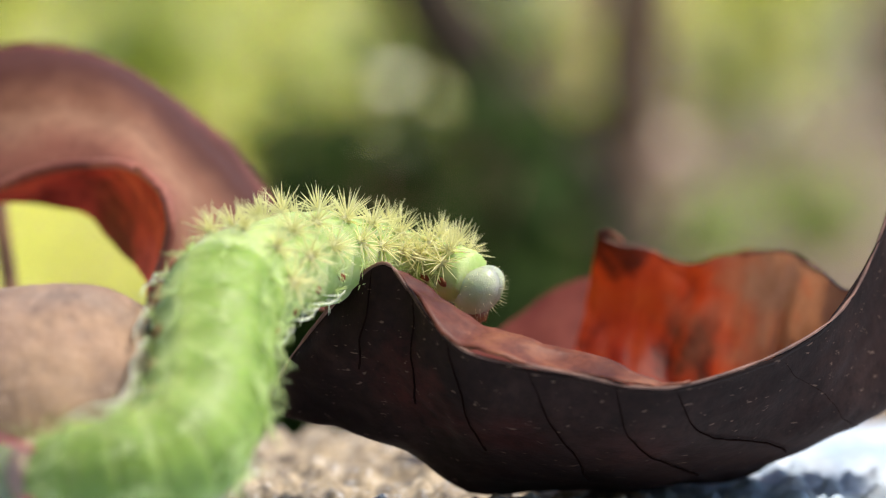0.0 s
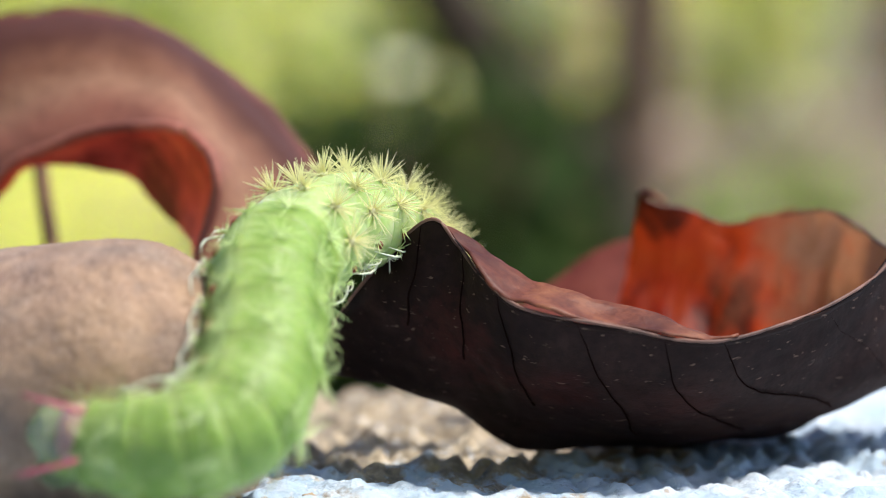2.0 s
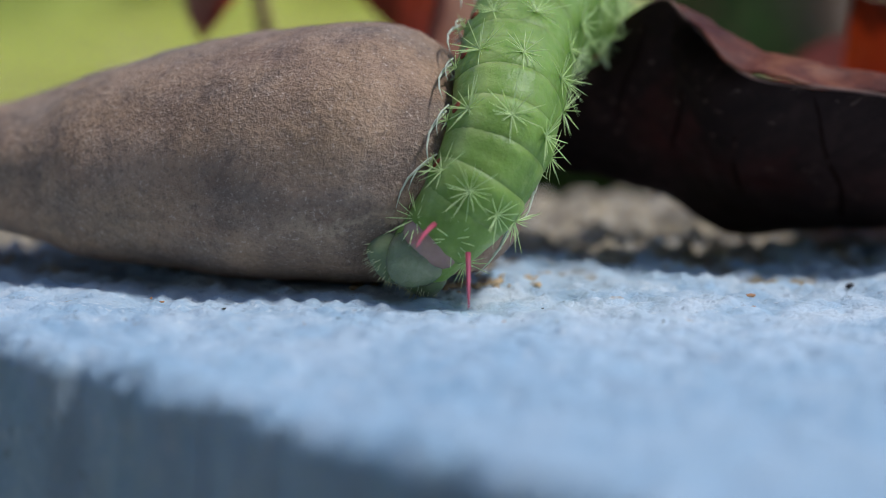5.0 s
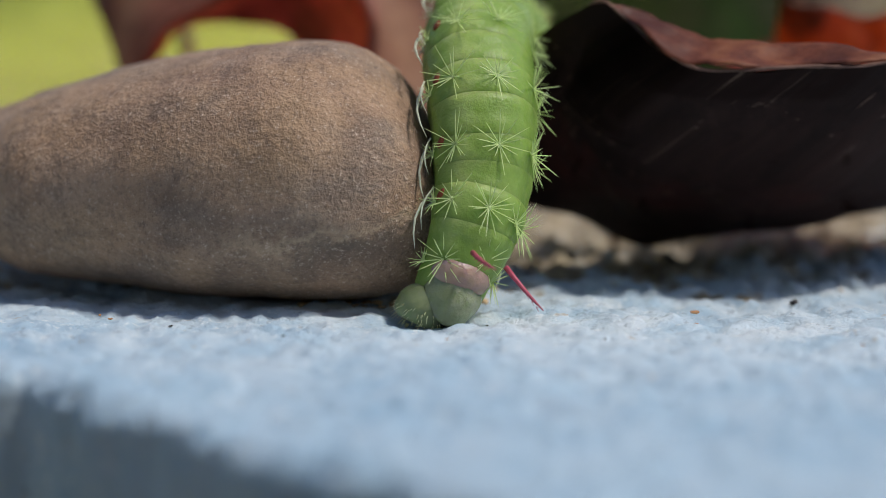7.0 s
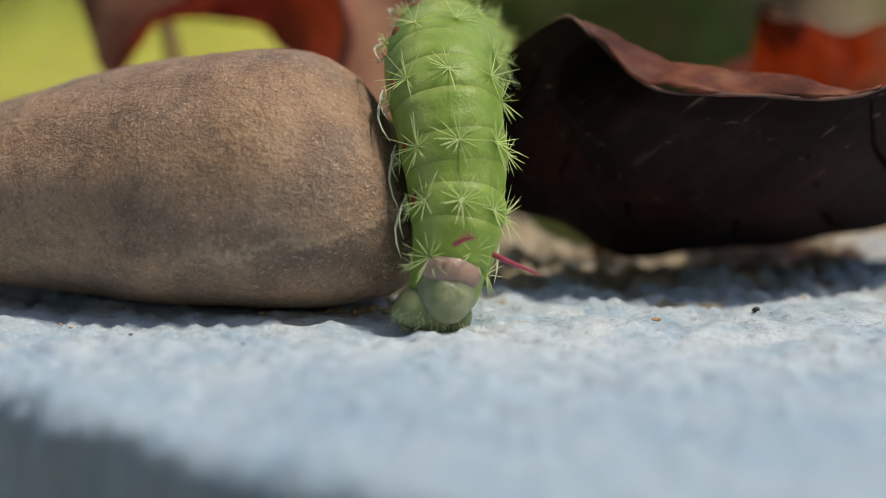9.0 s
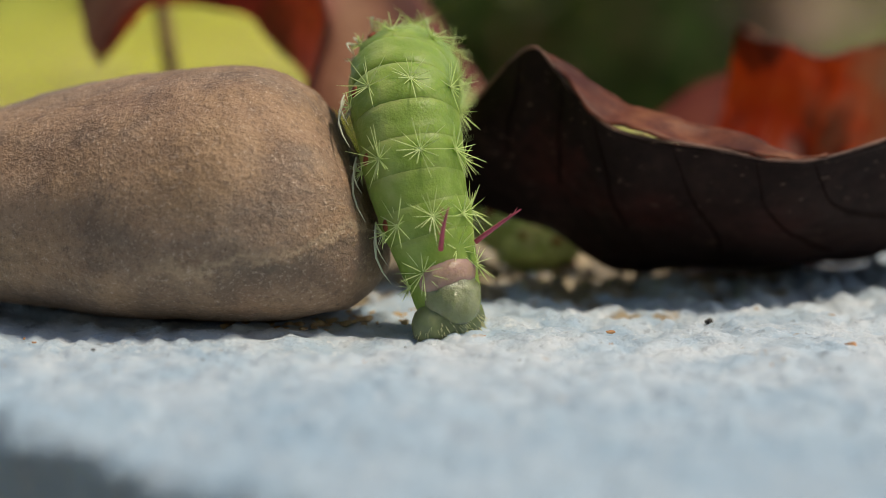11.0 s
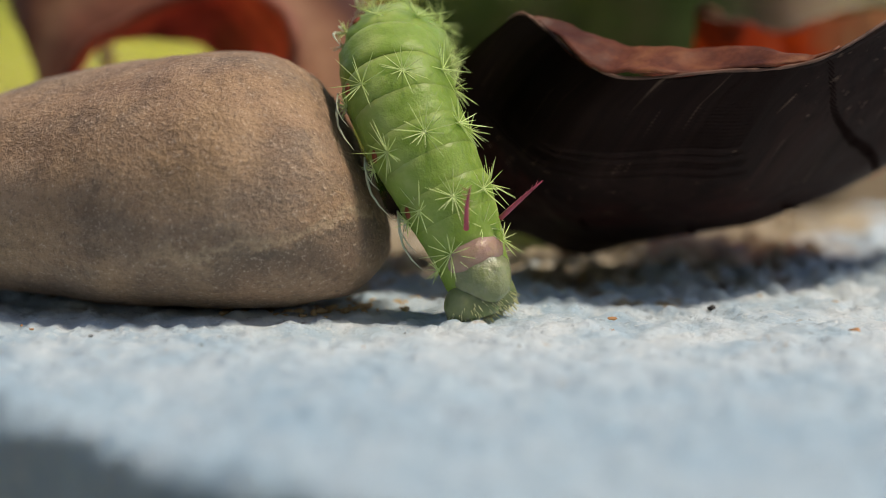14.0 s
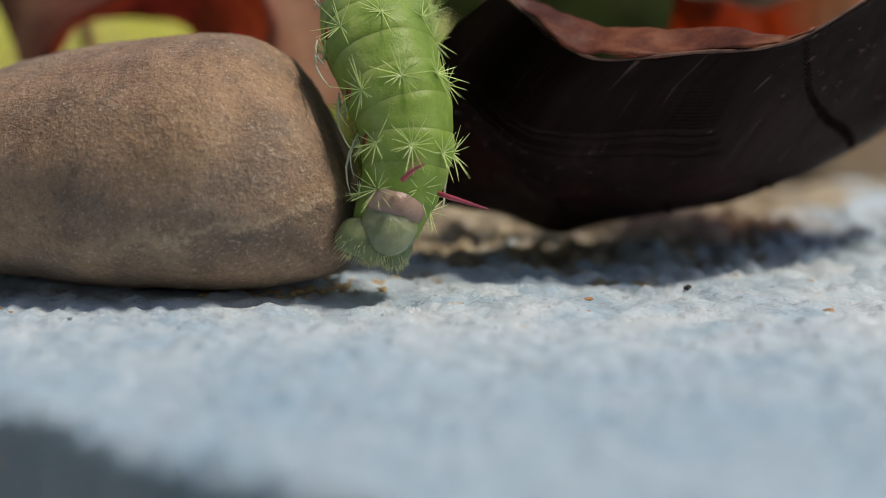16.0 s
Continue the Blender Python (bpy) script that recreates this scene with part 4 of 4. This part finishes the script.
        for k in range(150):
            d = Vector((rng.uniform(-1.6, -0.1), rng.gauss(0, 1), rng.gauss(0.2, 1))).normalized()
            s = Vector((max(d.x * 2.55, -2.1), d.y * 3.05, d.z * 2.95))
            add_spike(bm, (at + s) * MM, (at + s * 1.02 + (d + Vector((-0.8, 0, 0))) * rng.uniform(0.25, 0.6)) * MM, 0.00006, 3)
        part("hair_fringe", bm, SPINE_CREAM, clasper, "short pale hairs")
    horns = []
    for sg in (-1, 1):
        bm = bmesh.new()
        add_tube(bm, [Vector((0.02 * s * s, 0, s)) * MM for s in (0, 1.6, 3.2, 4.8, 6.4)], [0.00031, 0.00027, 0.00022, 0.00016, 0.00005], 7)
        for s in (1.8, 2.8, 3.7, 4.6, 5.4):
            for sd in (-1, 1):
                add_spike(bm, Vector((0, 0, s)) * MM, Vector((sd * 0.65, 0.1 * sd, s + 0.5)) * MM, 0.00006, 3)
        horn = part("horn", bm, HORN, tail, "pink barbed tail horn")
        horns.append((horn, sg))

    # head
    bm = bmesh.new()
    for sg in (-1, 1):
        bmesh.ops.create_icosphere(bm, subdivisions=3, radius=1, matrix=pose(0, 0, 0, 0, 30, 0) @ Matrix.Translation(Vector((1.3, sg * 0.5, -0.1)) * MM) @ Matrix.Diagonal((0.0023, 0.0023, 0.0034, 1)))
    head = part("head", bm, SKIN_HEAD, cat, "pale glossy grey-green head")
    bm = bmesh.new()
    bmesh.ops.create_icosphere(bm, subdivisions=2, radius=1, matrix=pose(0, 0, 0, 0, 30, 0) @ Matrix.Translation(Vector((2.7, 0, -2.5)) * MM) @ Matrix.Diagonal((0.0013, 0.0020, 0.0010, 1)))
    for sg in (-1, 1):
        add_spike(bm, Vector((1.5, sg * 1.0, -3.1)) * MM, Vector((2.1, sg * 0.7, -4.6)) * MM, 0.0006, 6)
    part("mouthparts", bm, MOUTH, head, "brown mouthparts")
    bm = bmesh.new()
    for k in range(70):
        d = Vector((rng.uniform(-0.2, 1), rng.uniform(-1, 1), rng.uniform(-0.7, 1))).normalized()
        s = Vector((1.1 + d.x * 2.6, d.y * 2.9, d.z * 2.8 - 0.7))
        add_spike(bm, s * MM, (s + d * rng.uniform(0.5, 1.2)) * MM, 0.00004, 3)
    part("head_hair", bm, SPINE_CREAM, head, "fine pale hairs")
    segs.append(head)
    return cat, segs, horns


# ---------------------------------------------------------------- specks on the ledge
def make_specks():
    rng = random.Random(9)
    crumb_a = make_plain("crumb_orange", (0.50, 0.26, 0.12), 0.8)
    crumb_b = make_plain("crumb_black", (0.02, 0.018, 0.018), 0.6)
    sand = make_plain("crumb_sand", (0.52, 0.38, 0.22), 0.9)
    spots = [(29.6, 11.6, 0.75, crumb_b, "small black crumb on the blue paint"), (18.5, 4.6, 0.5, crumb_a, "small orange grain on the blue paint"), (43.5, -3.3, 0.7, crumb_a, "small orange grain on the blue paint")]
    for _ in range(14):
        spots.append((rng.uniform(-45, 45), rng.uniform(-16, 14), rng.uniform(0.15, 0.3), crumb_a if rng.random() < 0.6 else crumb_b, "tiny grain on the blue paint"))
    for _ in range(80):
        x = rng.uniform(-24, -2)
        spots.append((x, rng.gauss(9.0 + max(0.0, x + 14) * 0.7, 2.2), rng.uniform(0.25, 0.8), sand, "sandy grain beside the pebble"))
    for x, y, s, mat, label in spots:
        bm = bmesh.new()
        bmesh.ops.create_icosphere(bm, subdivisions=2, radius=s * MM, matrix=pose(0, 0, 0, 0, 0, rng.uniform(0, 180)) @ Matrix.Diagonal((1.1, 0.6, 0.45, 1)))
        for v in bm.verts:
            v.co += noise.noise_vector(v.co * 2500) * s * 0.35 * MM
        ob = part("crumb", bm, mat)
        ob.location = (x * MM, y * MM, s * 0.25 * MM)
        tagged(ob, label, "crumb", "crumbs on the ledge")


# ---------------------------------------------------------------- garden behind the ledge
def add_leaf(bm, base, way, side, length, width, fold):
    up = way.cross(side).normalized()
    pts = [base, base + way * length * 0.45 + side * width / 2 + up * fold, base + way * length, base + way * length * 0.45 - side * width / 2 + up * fold, base + way * length * 0.5]
    v = [bm.verts.new(p) for p in pts]
    bm.faces.new((v[0], v[1], v[4]))
    bm.faces.new((v[1], v[2], v[4]))
    bm.faces.new((v[2], v[3], v[4]))
    bm.faces.new((v[3], v[0], v[4]))


def make_plant(x, y, spread, height, count, size, mat, label, seed):
    rng = random.Random(seed)
    plant = tagged(new("garden_plant"), label, "plant", "low plants in the garden")
    plant.location = (x, y, -0.225)
    stems, leaves = bmesh.new(), bmesh.new()
    for s in range(max(5, count // 30)):
        a, lean = rng.uniform(0, 2 * math.pi), rng.uniform(0.1, 1) * spread
        tip = Vector((math.cos(a) * lean, math.sin(a) * lean, height * rng.uniform(0.55, 1.0)))
        path = [Vector((0, 0, 0)), tip * 0.5 + Vector((0, 0, height * 0.12)), tip]
        add_tube(stems, path, [0.004, 0.003, 0.0012], 5)
        for _ in range(count // max(5, count // 30)):
            u = rng.uniform(0.25, 1.05)
            p = tip * u + Vector((rng.gauss(0, 1), rng.gauss(0, 1), rng.gauss(0, 1))) * spread * 0.14
            face = (Vector((0.25, -0.55, 0.75)) + Vector((rng.gauss(0, 1), rng.gauss(0, 1), rng.gauss(0, 1))) * 0.45).normalized()
            way = face.cross(Vector((rng.gauss(0, 1), rng.gauss(0, 1), rng.gauss(0, 1)))).normalized()
            ln = size * rng.uniform(0.6, 1.3)
            add_leaf(leaves, p, way, face.cross(way).normalized(), ln, ln * 0.5, ln * 0.06)
    part("stem", stems, TWIG, plant)
    part("foliage", leaves, mat, plant, smooth=False)


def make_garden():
    yl, gr, dk = "leafy garden plant with sunlight put into its yellow-green colour", "green leafy garden plant", "leafy plant with shade put into its dark green colour"
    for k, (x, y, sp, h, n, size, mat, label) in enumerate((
            # clump behind the leaf, its shade put into the dark leaf colour
            (0.015, 1.00, 0.06, 0.25, 900, 0.036, FOL_SHADE, dk), (-0.035, 1.10, 0.065, 0.225, 800, 0.036, FOL_SHADE, dk), (0.075, 1.08, 0.055, 0.235, 800, 0.036, FOL_SHADE, dk), (0.12, 1.25, 0.05, 0.17, 420, 0.036, FOL_SHADE, dk), (0.03, 1.2, 0.07, 0.21, 520, 0.036, FOL_SHADE, dk),
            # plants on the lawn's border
            (-0.09, 1.45, 0.06, 0.31, 90, 0.030, FOL_GREEN, gr), (-0.05, 1.65, 0.07, 0.36, 70, 0.050, FOL_SUNLIT, yl), (0.02, 1.75, 0.08, 0.36, 130, 0.036, FOL_MID, gr), (0.05, 1.90, 0.07, 0.38, 30, 0.056, FOL_SUNLIT, yl),
            (0.12, 2.20, 0.10, 0.38, 150, 0.040, FOL_MID, gr), (-0.10, 2.30, 0.10, 0.42, 70, 0.066, FOL_SUNLIT, yl), (0.02, 2.70, 0.16, 0.44, 300, 0.050, FOL_GREEN, gr), (0.17, 2.10, 0.06, 0.40, 26, 0.060, FOL_SUNLIT, yl),
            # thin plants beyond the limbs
            (0.40, 2.75, 0.08, 0.12, 100, 0.036, FOL_GREEN, gr), (0.72, 5.8, 0.14, 0.72, 50, 0.13, FOL_SUNLIT, yl), (0.55, 2.9, 0.08, 0.13, 100, 0.038, FOL_GREEN, gr), (1.0, 5.9, 0.14, 0.70, 50, 0.13, FOL_SUNLIT, yl),
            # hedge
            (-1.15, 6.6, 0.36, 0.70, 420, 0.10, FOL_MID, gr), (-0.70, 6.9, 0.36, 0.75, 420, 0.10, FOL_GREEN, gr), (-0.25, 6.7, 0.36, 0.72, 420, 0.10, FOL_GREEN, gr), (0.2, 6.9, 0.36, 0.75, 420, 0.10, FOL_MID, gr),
            # sparse large leaves whose pale colour stands for sunlit highlights on the hedge
            (-0.95, 6.2, 0.30, 0.70, 90, 0.16, FOL_SUNLIT, yl), (-0.40, 6.3, 0.30, 0.72, 90, 0.16, FOL_SUNLIT, yl), (0.05, 6.2, 0.25, 0.72, 34, 0.16, FOL_SUNLIT, yl),
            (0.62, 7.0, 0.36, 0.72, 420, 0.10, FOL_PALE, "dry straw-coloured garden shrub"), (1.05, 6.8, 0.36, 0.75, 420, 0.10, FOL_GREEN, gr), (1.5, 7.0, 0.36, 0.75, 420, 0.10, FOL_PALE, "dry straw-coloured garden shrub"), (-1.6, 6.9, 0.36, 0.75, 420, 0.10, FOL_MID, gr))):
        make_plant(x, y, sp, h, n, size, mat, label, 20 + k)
    rng = random.Random(77)
    bm = bmesh.new()
    for _ in range(2600):
        p = Vector((rng.gauss(0.1, 0.7), 0.25 + 4.6 * rng.random() ** 1.3 + rng.gauss(0, 0.1), -0.215 + rng.uniform(0, 0.012)))
        way = Vector((rng.gauss(0, 1), rng.gauss(0, 1), rng.gauss(0, 0.15))).normalized()
        side = way.cross(Vector((rng.gauss(0, 0.2), rng.gauss(0, 0.2), 1))).normalized()
        ln = rng.uniform(0.03, 0.07)
        add_leaf(bm, p, way, side, ln, ln * 0.5, ln * rng.uniform(-0.1, 0.1))
    grass = bmesh.new()
    for _ in range(4500):
        x, y = -0.08 - 0.9 * rng.random() ** 1.3 + rng.gauss(0, 0.05), 0.75 + 3.4 * rng.random() + rng.gauss(0, 0.1)
        base = Vector((x, y, -0.228))
        tip = base + Vector((rng.gauss(0, 0.012), rng.gauss(0, 0.012), rng.uniform(0.015, 0.035)))
        side = Vector((rng.gauss(0, 1), rng.gauss(0, 1), 0)).normalized() * 0.003
        grass.faces.new([grass.verts.new(p) for p in (base - side, base + side, tip)])
    tagged(part("lawn", grass, FOL_SUNLIT, smooth=False), "short dry yellow-green lawn grass", "grass", kind="stuff")
    tagged(part("leaf_litter", bm, LITTER, smooth=False), "dry pale brown fallen leaves on the soil", "litter", kind="stuff")
    bm = bmesh.new()
    path = spline([(0.168, 1.15, -0.24), (0.150, 1.15, -0.13), (0.1245, 1.15, -0.046), (0.093, 1.15, -0.002), (0.058, 1.15, 0.039), (0.030, 1.15, 0.08), (-0.02, 1.16, 0.16), (-0.06, 1.17, 0.3)], 24)
    add_tube(bm, [Vector(p) + noise.noise_vector(Vector(p) * 20) * 0.004 for p in path], [0.027 - 0.008 * k / 23 for k in range(24)], 12)
    branch = tagged(new("branch"), "dark leaning branch rooted in the garden soil", "branch")
    part("limb", bm, TRUNK, branch)
    bm = bmesh.new()
    path = spline([(0.185, 1.35, -0.24), (0.166, 1.35, -0.1), (0.160, 1.35, 0.0), (0.166, 1.34, 0.15), (0.18, 1.34, 0.45)], 20)
    add_tube(bm, [Vector(p) + noise.noise_vector(Vector(p) * 20) * 0.004 for p in path], [0.024 - 0.008 * k / 19 for k in range(20)], 12)
    part("limb", bm, make_plain("brown_bark", (0.17, 0.11, 0.07), 0.9, 0, 0.4, 30), branch, "lighter brown limb")
    bm = bmesh.new()
    path = spline([(0.34, 5.0, -0.168), (0.43, 5.0, -0.168), (0.52, 5.02, -0.169), (0.60, 5.05, -0.17)], 24)
    add_tube(bm, [Vector(p) + noise.noise_vector(Vector(p) * 8) * 0.012 for p in path], [0.056 + 0.004 * math.sin(k) for k in range(24)], 16)
    tagged(part("log", bm, PALE_LOG), "pale dry log lying on the soil", "log")


# ---------------------------------------------------------------- build
make_ground()
make_unseen_wall()
make_ledge()
make_stone()
dry_leaf, leaf_bands = make_dry_leaf()
caterpillar, segments, tail_horns = make_caterpillar()
make_specks()
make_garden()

# the leaf rocks in the wind: seconds, share of the tilt, which of two tilts
TILTS = (((-0.43, -5.48, 4.11), (-0.00051, 0.0001, 0.00031)), ((-0.32, -5.34, 5.24), (-0.00112, 0.0001, -0.00065)))
ROCK = [(0, 0, 0), (4.2, 0.0, 0), (6.3, 1.0, 0), (8, 1.0, 0), (8.5, 0.5, 0), (9.0, 0.65, 0), (9.2, 1.0, 0), (11.3, 0, 1), (13.5, 0, 1), (13.6, 0.04, 1), (13.8, 0.3, 1), (13.9, 0.75, 1), (14.0, 1.0, 1), (16, 1.0, 1)]
# its front bends open at the same time: turn and shift of the wall about its foot, for each tilt at the rim, half way down and at the foot
BENDS = (((3.44, -13.27, -2.04, 0.00474, -0.00536, 0.00664), (3.77, -9.82, -1.18, -0.00077, -0.00407, 0.00370), (6.60, -6.62, -2.63, -0.00626, 0.00087, -0.00000)),
         ((4.19, -15.33, -2.50, 0.00588, -0.00575, 0.00709), (4.74, -13.20, -1.53, 0.00134, -0.00430, 0.00378), (11.16, -11.00, -2.64, -0.00344, 0.00061, -0.00059)))
FOOT = Vector((0.020, 0.036, 0.0))
# how far the tail horns lean towards the head
LEAN = [(0, -0.6), (2.5, -1.2), (4, -0.5), (6.3, -0.5), (8, -0.4), (9, -0.2), (11.3, 0.35), (15, 0.35), (16, 0.0)]


def motions():
    rocked = [(t, pose(*(LEAF_PIVOT + Vector(TILTS[w][1]) * k), *(a * k for a in TILTS[w][0]))) for t, k, w in ROCK]
    walk(dry_leaf, rocked)
    for f, fold in enumerate(leaf_bands):
        rows = []
        bends = [[float(np.interp(f / (BANDS - 1), (0, 0.5, 1), at)) for at in zip(*way)] for way in BENDS]
        for (t, k, w), (_, whole) in zip(ROCK, rocked):
            rx, ry, rz, x, y, z = (a * k for a in bends[w])
            rows.append((t, whole.inverted() @ pose(FOOT.x + x, FOOT.y + y, FOOT.z + z, rx, ry, rz) @ Matrix.Translation(LEAF_PIVOT - FOOT)))
        walk(fold, rows)
    keyed = [(t, body_poses(line, t)) for t, line in SPINES]
    for i, seg in enumerate(segments):
        walk(seg, [(t, poses[i]) for t, poses in keyed])
    for horn, sg in tail_horns:
        base = Vector((3.2, sg * 2.3, 4.9)) * MM
        walk(horn, [(t, Matrix.Translation(base) @ Vector((k + (0.35 if sg > 0 else 0), 0.2 if sg > 0 else -0.55, 0.75)).to_track_quat("Z", "X").to_matrix().to_4x4()) for t, k in LEAN])


motions()
